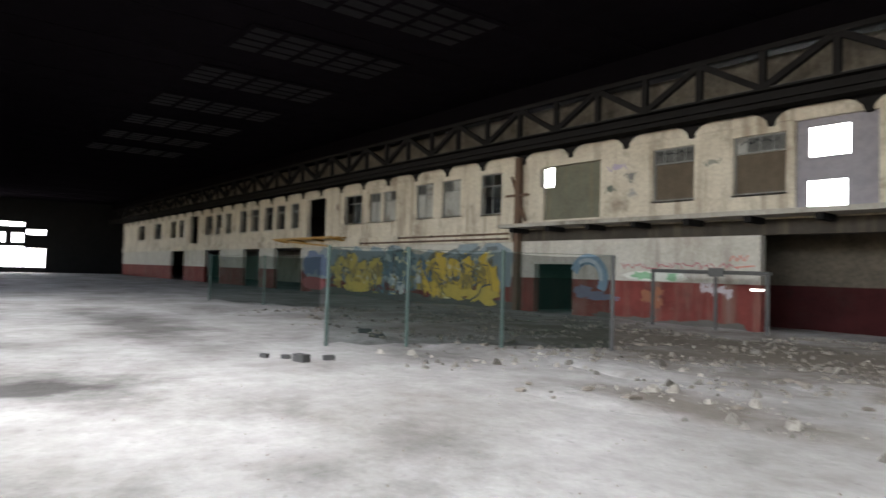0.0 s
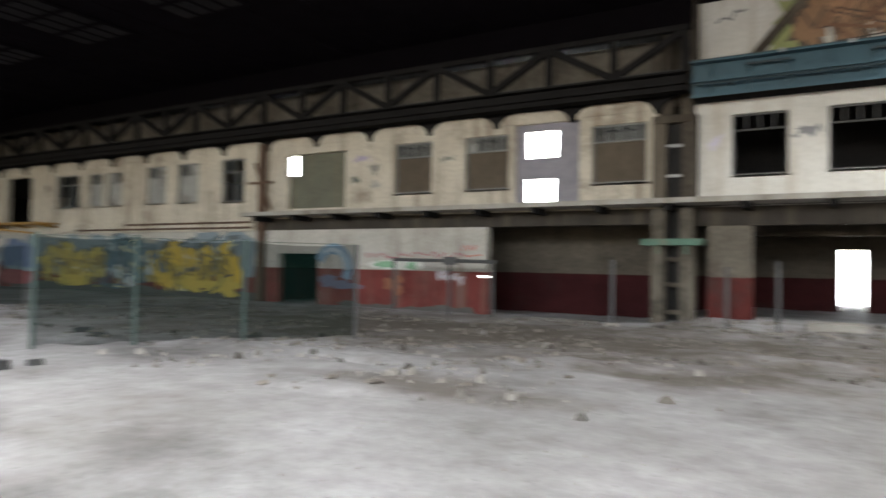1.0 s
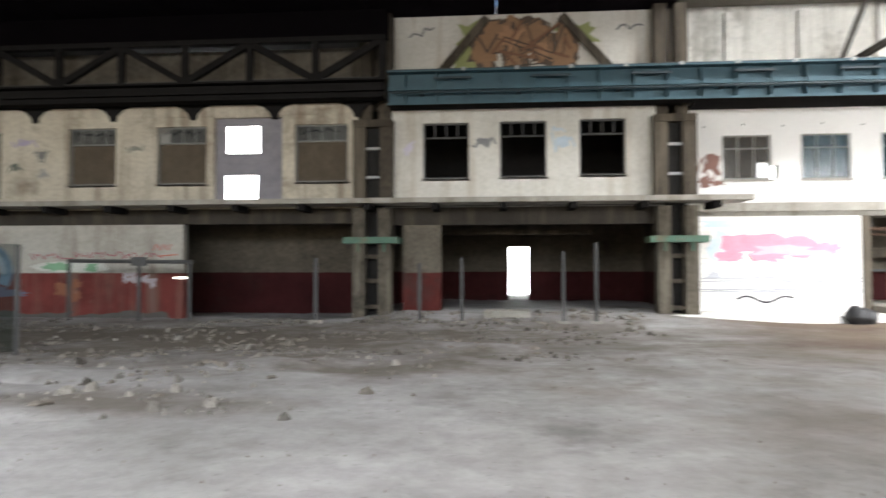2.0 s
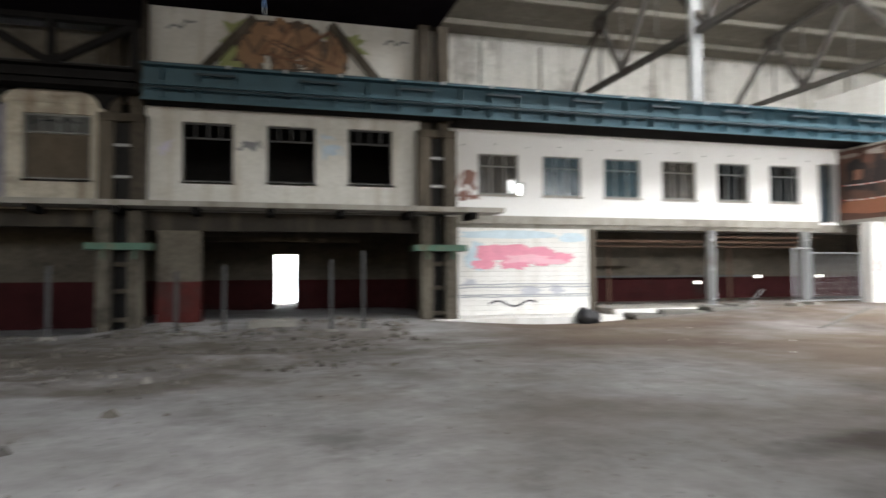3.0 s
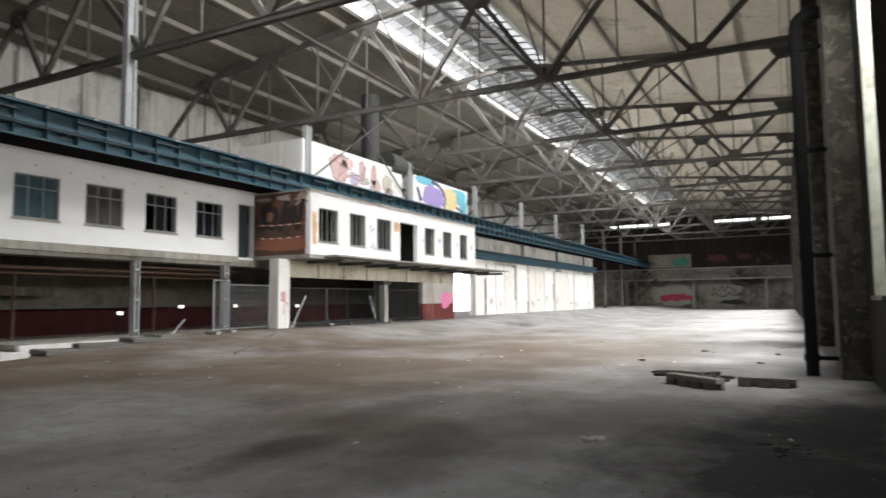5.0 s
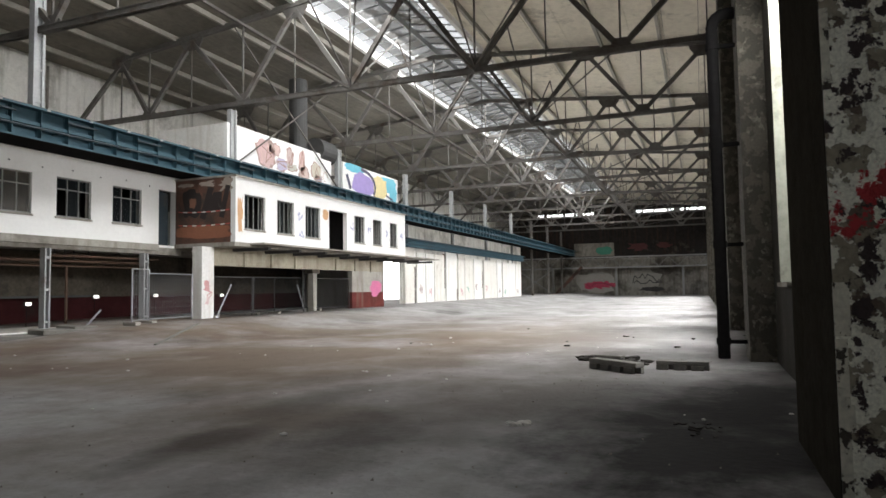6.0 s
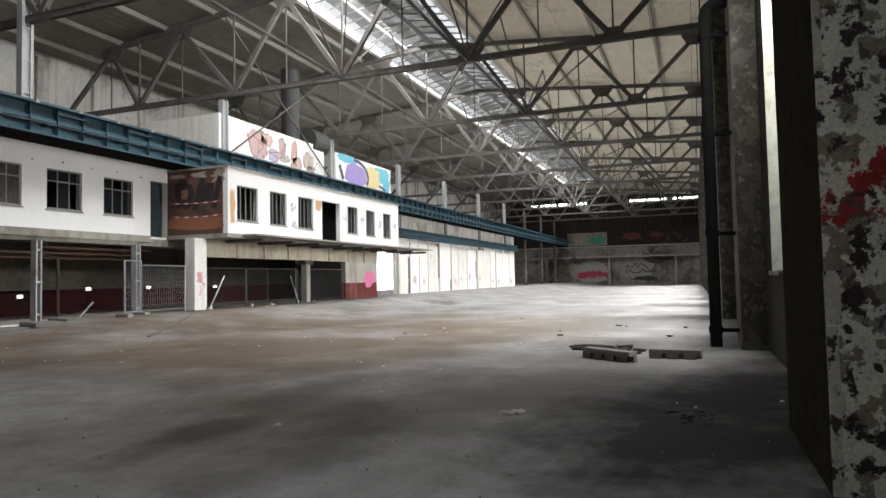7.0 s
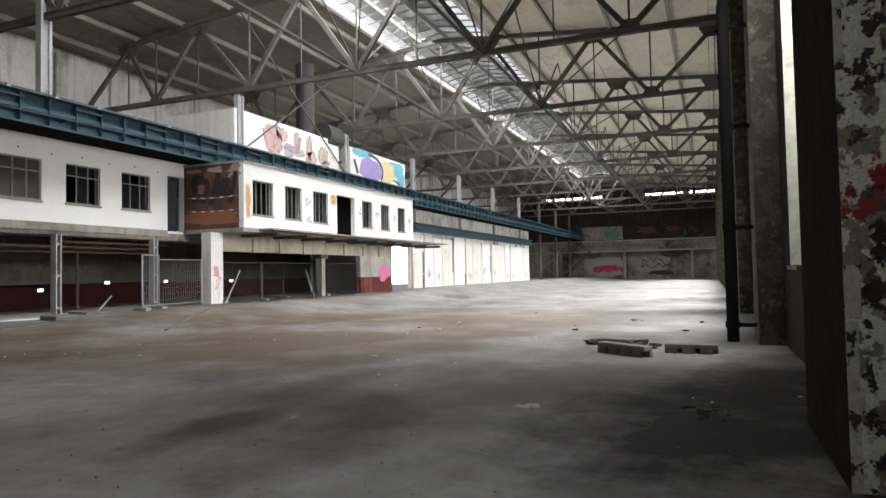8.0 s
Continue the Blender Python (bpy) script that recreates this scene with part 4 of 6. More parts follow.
slab("band", -96, -21.2, LY - 0.12, LY + 0.1, 3.02, 3.5, PLASTER, "stained plaster band between the storeys", "band")
slab("lintel", -21.2, -4.4, LY - 0.02, LY + 0.3, 3.02, 3.5, LINTEL, "stained concrete beam over the lower storey, darkened as shade under the ledge", "beam")
slab("lintel", -3.3, 4.85, LY - 0.02, LY + 0.3, 2.95, 3.5, LINTEL, "stained concrete beam over the lower storey, darkened as shade under the ledge", "beam")
slab("balcony", -21.0, 7.3, 19.35, LY - 0.001, 3.55, 3.7, SLAB, "long concrete ledge with a pale edge", "ledge")
for i in range(14):
    slab("ledge_bracket", -20.4 + 2.05 * i, -20.2 + 2.05 * i, 19.5, LY - 0.03, 3.36, 3.545, BLACK_SHADE, "steel bracket under the ledge", "bracket")
# upper storey inside
slab("upper_floor", -96, 39.0, LY + 0.71, REARY, 3.42, 3.6, SLAB, "concrete floor slab between storeys", "slab")
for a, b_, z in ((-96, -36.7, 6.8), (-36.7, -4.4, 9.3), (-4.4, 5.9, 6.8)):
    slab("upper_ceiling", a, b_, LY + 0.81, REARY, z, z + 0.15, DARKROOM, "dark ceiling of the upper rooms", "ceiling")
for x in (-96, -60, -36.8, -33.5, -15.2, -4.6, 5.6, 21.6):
    slab("partition", x, x + 0.18, LY + 0.82 if x < 5 else VY + 0.31, REARY, 3.6, 6.79, DARKROOM, "partition coloured black for the unlit upper rooms", "partition")
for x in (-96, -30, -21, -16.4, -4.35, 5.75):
    slab("partition", x, x + 0.2, LY + 0.31, REARY, -0.3, 3.42, PLASTER_IN, "soiled plaster cross wall with red dado, shade in its colour", "partition")
wall("wall_recess_west", -16.2, -4.35, -0.3, 3.42, 23.0, 23.2, [], PLASTER_IN, "soiled recess wall with red dado, coloured dark as shade")
wall("wall_recess_middle", -4.1, 5.75, -0.3, 3.42, 26.6, 26.8, [(0.46, 1.26, 0.02, 2.45)], PLASTER_IN, "soiled recess wall coloured dark as shade, with bright doorway")
slab("pier", -2.95, -1.75, LY, LY + 0.4, -0.2, 2.95, PLASTER_MID, "plaster pier with red dado", "pier")
slab("doorstep", -0.4, 0.95, 19.2, 20.4, 0.0, 0.34, SLAB, "broken concrete step before the doorway", "step")
slab("recess_beam", -2.0, 3.2, 22.8, 23.1, 2.75, 2.9, CONC, "pale beam across the recess", "beam")

# yellow balcony frame
yb = thing("steel_balcony", "yellow rusted steel balcony platform", "balcony")
for x in (-44.3, -41.5, -38.8, -36.2):
    part("bracket", beam(B(), (x, LY, 3.35), (x, LY - 1.1, 3.5), 0.08, 0.1), YELLOW, yb)
for y in (LY - 0.15, LY - 0.6, LY - 1.1):
    part("rail", box(B(), -44.6, -36.0, y - 0.05, y + 0.05, 3.5, 3.6), YELLOW, yb)
part("strut", beam(B(), (-44.3, LY - 1.1, 3.5), (-38.0, LY - 0.1, 3.05), 0.08, 0.1), YELLOW, yb)

# recessed white block
V_wins = [(7.05, 8.52, 4.36, 5.75), (9.43, 10.9, 4.36, 5.76), (11.81, 13.28, 4.36, 5.77), (14.2, 15.65, 4.36, 5.78), (16.58, 18.0, 4.36, 5.79), (18.97, 20.38, 4.36, 5.8)]
wall("wall_upper_white", 5.95, 22.6, 3.5, 6.74, VY, VY + 0.3, V_wins + [(8.52, 8.72, 4.36, 4.79), (21.3, 22.25, 3.6, 5.95)], WHITE_CLEAN, "bright white upper wall with steel windows")
for w, gl, txt in zip(V_wins, (GLASS_BROWN, GLASS_BLUE, GLASS_BLUE, GLASS_BROWN, GLASS, GLASS), ("brown", "dusty blue", "dusty blue", "brown", "black", "black")):
    window(*w, VY + 0.06, 3, 0.7, "steel window with " + txt + " glass and thin pale bars", glass=1.0 if gl != GLASS else 0.6, glazing=gl)
slab("balcony_edge", 5.95, 21.2, VY - 0.12, VY - 0.002, 3.35, 3.62, SLAB, "grey concrete floor edge", "ledge")
slab("lintel", 5.95, 22.6, VY, VY + 0.3, 3.2, 3.5, SLAB, "concrete floor beam", "beam")
slab("roof_white_block", 5.95, 39, 20.7, REARY, 6.76, 6.8, SLAB, "flat roof of the white block", "roof")
bolt = None
for i in range(13):
    bm = tube(B(), (0, 0, 0), (0, -0.02, 0), 0.025, 8)
    if bolt is None:
        bolt = tagged(part("wall_anchor", bm, BLACK_SHADE), "small dark anchor plate on the white wall", "anchor", "wall anchors")
    else:
        bm.free()
        bolt = bolt.copy()
        scene.collection.objects.link(bolt)
    bolt.location = (6.5 + 1.19 * i, VY - 0.001, 6.02 + 0.06 * (i % 2))
DOORBLUE = mat("dark_blue_door_paint", (0.03, 0.05, 0.065), color2=(0.018, 0.028, 0.036), rough=0.5, stain=(0.09, 0.08, 0.07), stain_scale=1.3)
dr = thing("door", "dark blue panelled door standing ajar in the white wall", "door", at=(21.34, VY + 0.14, 3.62))
dr.rotation_euler.z = radians(14)
part("leaf", box(B(), 0, 0.86, 0, 0.045, 0, 2.28), DOORBLUE, dr)
for z0, z1 in ((0.15, 1.0), (1.15, 2.1)):
    part("panel", box(B(), 0.13, 0.73, -0.012, -0.001, z0, z1), DOORBLUE, dr)
part("door_handle", tube(B(), (0.76, -0.05, 1.05), (0.66, -0.05, 1.05), 0.012), STEEL_PALE, dr)
for x0, x1, y, z, r in ((11.5, 22.0, 22.4, 2.86, 0.06), (11.5, 22.0, 22.9, 2.7, 0.045), (16.5, 22.0, 21.9, 3.02, 0.05)):
    pp = thing("ceiling_pipe", "rusty pipe under the floor slab of the open bay", "pipe", "bay pipes")
    part("pipe", tube(B(), (x0, y, z), (x1, y, z), r), RUSTPIPE, pp)
    for k in range(4):
        xx = x0 + 0.6 + (x1 - x0 - 1.2) * k / 3
        part("hanger", box(B(), xx - 0.02, xx + 0.02, y - 0.02, y + 0.02, z + r, 3.42), STEEL, pp)
for x in (12.9, 18.4):
    pp = thing("drop_pipe", "rusty pipe standing in the open bay", "pipe", "bay pipes", at=(x, 22.9, 0.42))
    part("pipe", tube(B(), (0, 0, 0), (0, 0, 2.26), 0.05), RUSTPIPE, pp)
    part("flange", tube(B(), (0, 0, 1.2), (0, 0, 1.28), 0.085), RUSTPIPE, pp)
# pink graffiti wall of painted boards
GATE = slab("boarded_wall", 6.3, 11.15, VY + 0.02, VY + 0.1, 0.24, 3.2, SLAB, "white boarded wall with pink graffiti", "wall")
for k in range(18):
    z = 0.24 + 0.165 * k
    part("board", box(B(), 6.3, 11.15, VY - 0.02 - 0.006 * (k % 2), VY + 0.02, z, z + 0.158), WHITE, GATE)
slab("plinth", 5.0, 11.6, 19.7, VY + 0.3, -0.2, 0.22, WHITE, "low whitewashed plinth", "plinth")
slab("jamb", 11.15, 11.4, VY - 0.05, VY + 0.25, 0.2, 3.2, CONC, "grey concrete jamb", "jamb")
slab("curb", 11.6, 15.9, 20.15, 20.395, -0.1, 0.4, WHITE, "whitewashed platform kerb", "kerb")
slab("dock_floor", 11.6, 40, 20.4, REARY, 0.0, 0.42, SLAB, "dusty concrete platform", "platform")
wall("wall_recess_east", 5.95, 38.5, -0.3, 3.42, 25.4, 25.6, [], PLASTER_IN, "soiled back wall with red dado, coloured dark as shade")
slab("wall_return", 38.3, 38.6, 19.4, REARY, 0.2, 3.4, WHITE, "white end wall", "wall")

# projecting block
R_wins = [(22.83, 24.26, 4.26, 5.75), (25.15, 26.47, 4.24, 5.77), (27.45, 28.79, 4.22, 5.77), (32.34, 33.55, 4.25, 5.77), (34.58, 35.71, 4.25, 5.75), (36.85, 37.93, 4.24, 5.75)]
WUE = wall("wall_upper_east", 22.25, 39.1, 3.67, 6.42, RY, RY + 0.25, R_wins + [(29.65, 31.5, 3.7, 5.8)], WHITE_CLEAN, "white wall of the projecting upper block")
for w in R_wins:
    window(*w, RY + 0.08, 4, 0, "tall-barred dark window in white wall", glass=0.4)
bm = B()
box(bm, 22.25, 22.5, RY + 0.251, VY - 0.001, 3.67, 6.42)
WBS = tagged(part("wall_brown_side", bm, RUST), "rust-brown side wall with dark painted letters", "wall", kind="structure")
slab("wall_side_east", 38.85, 39.1, RY + 0.251, VY, 3.67, 6.42, WHITE, "white side wall", "wall")
slab("roof_projecting", 22.2, 39.15, RY - 0.05, VY, 6.42, 6.5, SLAB, "flat roof of the projecting block", "roof")
slab("floor_projecting", 22.2, 39.15, RY, VY, 3.5, 3.67, SLAB, "floor slab of the projecting block", "slab")
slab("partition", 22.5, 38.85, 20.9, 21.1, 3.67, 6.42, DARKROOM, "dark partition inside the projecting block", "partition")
slab("canopy", 23.2, 43.2, 17.25, RY - 0.001, 3.59, 3.665, SLAB, "thin projecting concrete canopy", "canopy")
slab("canopy", 39.16, 43.2, RY, 20.5, 3.59, 3.665, SLAB, "thin projecting concrete canopy", "canopy")
for i in range(9):
    slab("canopy_rib", 23.6 + 2.3 * i, 23.8 + 2.3 * i, 17.35, 19.25, 3.36, 3.49, STEEL, "steel rib under the canopy", "rib")
CREAM = mat("cream_concrete", (0.46, 0.42, 0.33), color2=(0.32, 0.285, 0.22), stain=(0.16, 0.13, 0.1), streak=(0.2, 0.17, 0.13))
slab("lintel", 22.43, 38.55, 19.3, 19.6, 2.72, 3.49, CREAM, "cream concrete beam over the openings", "beam")
for x in (24.4, 26.4, 28.4, 32.4, 34.6, 36.6):
    slab("beam_rib", x, x + 0.14, 19.22, 19.299, 2.7, 3.35, CREAM, "rib on the concrete beam", "rib")
PILLAR = slab("pillar", 21.7, 22.42, 19.25, 19.75, 0.3, 3.498, WHITE, "white pillar with red scrawl", "pillar")
slab("pillar", 30.08, 30.42, 19.25, 19.6, 0.3, 2.72, SLAB, "grey concrete pillar", "pillar")
slab("pillar_cap", 29.9, 30.6, 19.18, 19.72, 2.5, 2.715, CONC, "pillar head", "pillar")
WLE = wall("wall_lower_east", 34.35, 38.5, 0.2, 2.72, 19.3, 19.6, [], PLASTER_LOW, "white and red painted lower wall")

# roof-top room with painted panels
PH1 = slab("wall_penthouse", 25.2, 34.7, 20.9, 21.1, 6.9, 9.72, WHITE_CLEAN, "white panel wall above the girder", "wall")
slab("wall_penthouse", 25.2, 25.4, 21.101, 25.2, 6.9, 9.7, WHITE, "white side wall of the roof room", "wall")
PH2 = slab("wall_penthouse", 36.1, 44.1, 20.9, 21.1, 7.4, 9.72, WHITE_CLEAN, "white panel wall painted with colour", "wall")

# far white boarded wall and lattice band
BR = random.Random(8)
BOARD_STAINED = mat("stained_white_board", (0.78, 0.76, 0.71), color2=(0.64, 0.61, 0.56), stain=(0.4, 0.35, 0.3), stain_scale=0.9, stain_lo=0.6, stain_hi=0.72, streak=(0.5, 0.46, 0.4), streak_amt=0.5)
BOARD_DARK = mat("dark_weathered_board", (0.14, 0.115, 0.1), color2=(0.07, 0.06, 0.05), streak=(0.2, 0.12, 0.1))
x0 = 45.0
while x0 < 79.0:
    wide = min(BR.choice((1.3, 1.8, 2.3, 2.6)), 79.7 - x0)
    slab("panel", x0 + 0.03, x0 + wide - BR.uniform(0.03, 0.12), 20.8 - BR.uniform(0, 0.1), 20.95, 0.0, 4.75 - BR.choice((0, 0, 0.1, 0.3)), BR.choice((WHITE, WHITE, BOARD_STAINED)), "tall white wall board with worn paint", "panel")
    x0 += wide
    if BR.random() < 0.3 and x0 < 78.5:
        for z0, z1 in ((0.0, 1.5), (1.6, 3.3), (3.36, 4.6)):
            slab("infill_board", x0 + 0.04, x0 + 0.42, 20.86, 20.94, z0, z1, BR.choice((BOARD_DARK, BOARD_STAINED, WHITE)), "short infill board between the white boards", "panel")
        x0 += 0.46
slab("wall_behind_boards", 44.9, 80, 21.0, 21.2, -0.2, 6.7, REAR, "plaster wall behind the boards", "wall")
slab("wall_boards_end", 79.8, 80.0, 21.201, REARY, -0.2, 6.7, REAR, "plaster end wall of the boarded store", "wall")
bg = crane_girder(45, 79.9, 4.8, 5.4, BLUE, "small blue girder above the white boards")
for o in bg.children:
    o.location.y = 0.75

# rusty stanchion and pipes on the west wall
rs = thing("rusty_stanchion", "rusted steel stanchion with a bent brace on the wall", "column", at=(-20.75, LY - 0.15, 0))
part("shaft", box(B(), -0.13, 0.13, -0.12, 0.13, -0.05, 6.7), RUSTPIPE, rs)
part("tie", box(B(), -0.75, 0.6, -0.08, 0.0, 5.0, 5.1), RUSTPIPE, rs)
part("brace", beam(B(), (-0.4, -0.05, 5.9), (0.5, -0.05, 3.9), 0.08, 0.1), RUSTPIPE, rs)
for z, x0, x1 in ((3.15, -34.0, -21.3), (3.38, -30.0, -21.3)):
    pp = thing("wall_pipe", "rusty pipe run along the plaster wall", "pipe", "wall pipes")
    part("pipe", tube(B(), (x0, LY - 0.17, z), (x1, LY - 0.17, z), 0.045), RUSTPIPE, pp)
    for k in range(int((x1 - x0) / 3) + 1):
        part("clip", box(B(), x0 + 3 * k, x0 + 3 * k + 0.06, LY - 0.23, LY + 0.01, z - 0.06, z + 0.06), STEEL, pp)

slab("recess_duct", 12.8, 15.2, 24.4, 24.8, 1.95, 2.25, CONC, "pale boxed duct in the open bay", "duct")
slab("recess_rail", 11.5, 21.2, 24.9, 25.0, 1.46, 1.54, STEEL, "dark rail along the back of the open bay", "rail")


# ================= painted marks =================
PAINT = {}


def paint(color):
    if color not in PAINT:
        PAINT[color] = mat("wall_paint", color, color2=tuple(c * 0.75 for c in color), scale=2.5, amount=0.6, grain=40, bump=0.05, rough=0.7,
                           stain=tuple(0.5 * c + 0.2 for c in color), stain_scale=1.5, stain_lo=0.62, stain_hi=0.7)
    return PAINT[color]


def blob(bm, put, cu, cv, w, h, rnd, jag=0.25, n=18):
    """One uneven flat patch of paint, centred at cu, cv."""
    vs = []
    for i in range(n):
        a = 6.2832 * i / n
        k = 1 + jag * (rnd.random() * 2 - 1)
        vs.append(bm.verts.new(put(cu + math.copysign(abs(math.cos(a)) ** 0.7, math.cos(a)) * w / 2 * k, cv + math.copysign(abs(math.sin(a)) ** 0.7, math.sin(a)) * h / 2 * k)))
    bm.faces.new(vs)


def stroke(bm, put, pts, w):
    """A painted line along u, v points."""
    for (u0, v0), (u1, v1) in zip(pts, pts[1:]):
        d = math.hypot(u1 - u0, v1 - v0) or 1
        nu, nv = -(v1 - v0) / d * w / 2, (u1 - u0) / d * w / 2
        eu, ev = (u1 - u0) / d * w * 0.3, (v1 - v0) / d * w * 0.3
        bm.faces.new([bm.verts.new(put(*p)) for p in ((u0 + nu - eu, v0 + nv - ev), (u0 - nu - eu, v0 - nv - ev), (u1 - nu + eu, v1 - nv + ev), (u1 + nu + eu, v1 + nv + ev))])


def facing(y):
    return lambda off: (lambda u, v: (u, y - off, v))


def marks(parent, plane, color, layer, shapes, rnd, label="sprayed paint patch", strokes=()):
    bm = B()
    base = 0.004 + 0.004 * layer
    for i, s in enumerate(shapes):
        blob(bm, plane(base + 0.0003 * i), *s[:4], rnd, *(s[4:5] or (0.25,)))
    for i, (pts, w) in enumerate(strokes):
        for k in range(len(pts) - 1):
            stroke(bm, plane(base + 0.0015 + 0.0002 * (k % 2) + 0.0004 * i), pts[k:k + 2], w)
    return part("graffiti", bm, paint(color), parent, label)


def lettering(parent, plane, u0, u1, v0, v1, fill, line, rnd, count):
    """A sprayed piece: fat interlocked shapes with dark outlines and slashes."""
    step = (u1 - u0) / count
    body, edge, slash = [], [], []
    for i in range(count):
        cu = u0 + step * (i + 0.5)
        for k in range(3):
            w, h = step * rnd.uniform(0.5, 1.0), (v1 - v0) * rnd.uniform(0.3, 0.7)
            c = (cu + rnd.uniform(-0.25, 0.25) * step, rnd.uniform(v0 + h * 0.45, v1 - h * 0.45))
            edge.append((*c, w + 0.14, h + 0.12, 0.3))
            body.append((*c, w, h, 0.35))
        slash.append(([(cu - step * 0.4, rnd.uniform(v0, v1)), (cu, rnd.uniform(v0, v1)), (cu + step * 0.4, rnd.uniform(v0, v1))], 0.07))
    marks(parent, plane, line, 1, edge, rnd)
    marks(parent, plane, fill, 2, body, rnd)
    marks(parent, plane, line, 3, (), rnd, strokes=slash)


R = random.Random(5)
LP = facing(LY)
# long yellow and blue piece on the lower wall
marks(WLW, LP, (0.20, 0.25, 0.28), 0, [(-40.5 + 2.0 * i, 1.75 + R.uniform(-0.2, 0.2), 2.6, 2.0, 0.2) for i in range(10)], R, "blue-grey sprayed ground")
marks(WLW, LP, (0.10, 0.14, 0.24), 1, [(-40.8, 1.9, 2.2, 1.6), (-39.2, 1.8, 1.8, 1.5)], R, "dark blue sprayed patch")
marks(WLW, LP, (0.30, 0.07, 0.07), 1, [(-40.3, 0.6, 3.4, 0.8, 0.1)], R)
lettering(WLW, LP, -37.5, -31.6, 0.35, 2.5, (0.56, 0.42, 0.08), (0.13, 0.14, 0.12), R, 4)
lettering(WLW, LP, -31.8, -28.4, 0.35, 2.9, (0.12, 0.19, 0.22), (0.06, 0.08, 0.1), R, 3)
lettering(WLW, LP, -28.4, -22.2, 0.3, 2.55, (0.68, 0.47, 0.05), (0.14, 0.12, 0.08), R, 5)
for u0, u1, c, n in ((-37.2, -32.0, (0.36, 0.26, 0.05), 6), (-28.2, -22.6, (0.40, 0.29, 0.045), 7), (-31.5, -28.6, (0.30, 0.36, 0.38), 4)):
    marks(WLW, LP, c, 5, [(R.uniform(u0, u1), R.uniform(0.5, 2.4), R.uniform(0.3, 0.8), R.uniform(0.2, 0.6), 0.5) for k in range(n * 2)], R)
    marks(WLW, LP, (0.10, 0.10, 0.09), 6, (), R, strokes=[([(u0 + (u1 - u0) * (k + R.random()) / n, R.uniform(0.4, 2.5)) for j in range(4)], 0.06) for k in range(n)])
    marks(WLW, LP, (0.70, 0.66, 0.45), 7, [(R.uniform(u0, u1), R.uniform(0.4, 2.3), R.uniform(0.1, 0.25), R.uniform(0.1, 0.25), 0.5) for k in range(n)], R)
marks(WLW, LP, (0.55, 0.58, 0.56), 4, [(-30.6, 1.1, 0.8, 0.7, 0.4), (-29.9, 0.7, 0.7, 0.6, 0.4), (-28.3, 1.3, 0.5, 0.9, 0.4)], R)
marks(WLW, LP, (0.60, 0.46, 0.08), 8, [(-23.2, 0.55, 1.8, 0.7, 0.45), (-25.3, 0.6, 2.2, 0.6, 0.4), (-34.5, 0.6, 3.0, 0.6, 0.3)], R)
marks(WLW, LP, (0.10, 0.12, 0.13), 4, (), R, strokes=[([(-26.2, 2.4), (-25.2, 2.7), (-24.6, 2.3), (-23.4, 2.8)], 0.16), ([(-24.9, 2.3), (-24.6, 1.6)], 0.2), ([(-22.9, 2.7), (-22.2, 2.75)], 0.2)])
# blue arch beside the dark doorway
S = random.Random(31)
for c, u0, u1, n, lay, w in (((0.07, 0.08, 0.085), -38, -22.3, 16, 9, 0.06), ((0.10, 0.16, 0.22), -33, -27.5, 12, 10, 0.13), ((0.66, 0.60, 0.34), -37.6, -22.5, 14, 11, 0.05), ((0.25, 0.2, 0.06), -37.4, -22.4, 14, 12, 0.1)):
    lines = []
    for i in range(n):
        u, v = S.uniform(u0, u1), S.uniform(0.4, 2.4)
        pts = [(u, v)]
        for q in range(3):
            u, v = u + S.uniform(-0.6, 0.6), min(max(v + S.uniform(-0.6, 0.6), 0.3), 2.75)
            pts.append((u, v))
        lines.append((pts, w * S.uniform(0.6, 1.5)))
    marks(WLW, LP, c, lay, (), S, "sprayed slashes", strokes=lines)
marks(WLW, LP, (0.085, 0.08, 0.07), 0, [(-22.3 - 2.1 * i, 0.05, 2.6, 0.75, 0.25) for i in range(9)] + [(-11.5 - 1.5 * i, -0.02, 1.7, 0.4, 0.4) for i in range(4)], S, "dark ragged strip along the wall foot")
for i, u in enumerate((-14.05, -11.04, -6.44)):
    marks(WUW, facing(LY + 0.15), (0.05, 0.05, 0.055), 1, (), S, "black scrawl on pale board", strokes=[([(u + 0.2 + 0.17 * q, 5.95 + 0.1 * (q % 2) + S.uniform(-0.06, 0.06)) for q in range(8)], 0.045)])
marks(WLW, LP, (0.20, 0.30, 0.40), 1, (), R, "blue sprayed arch", strokes=[([(-16.9 - 0.75 * math.cos(a), 1.5 + 0.75 * math.sin(a)) for a in [0.5 + 0.22 * i for i in range(15)]], 0.42)])
marks(WLW, LP, (0.42, 0.50, 0.56), 2, (), R, "pale blue sprayed arch", strokes=[([(-16.95 - 0.7 * math.cos(a), 1.5 + 0.72 * math.sin(a)) for a in [1.0 + 0.22 * i for i in range(11)]], 0.16)])
marks(WLW, LP, (0.13, 0.13, 0.19), 3, [(-17.1, 0.95, 0.9, 0.5, 0.3), (-16.5, 0.85, 0.9, 0.35, 0.4), (-15.8, 0.8, 0.8, 0.2, 0.4)], R)
# tags on the white strip above the dado
for u in range(9):
    c = -15.3 + 0.5 * u
    marks(WLW, LP, (0.38, 0.10, 0.13), 1, (), R, "red sprayed scrawl", strokes=[([(c + 0.1 * k, 2.02 + R.uniform(-0.12, 0.12)) for k in range(6)], 0.035)])
marks(WLW, LP, (0.62, 0.63, 0.58), 0, [(-13.9, 1.67, 2.6, 0.35, 0.1)], R, "white sprayed strip")
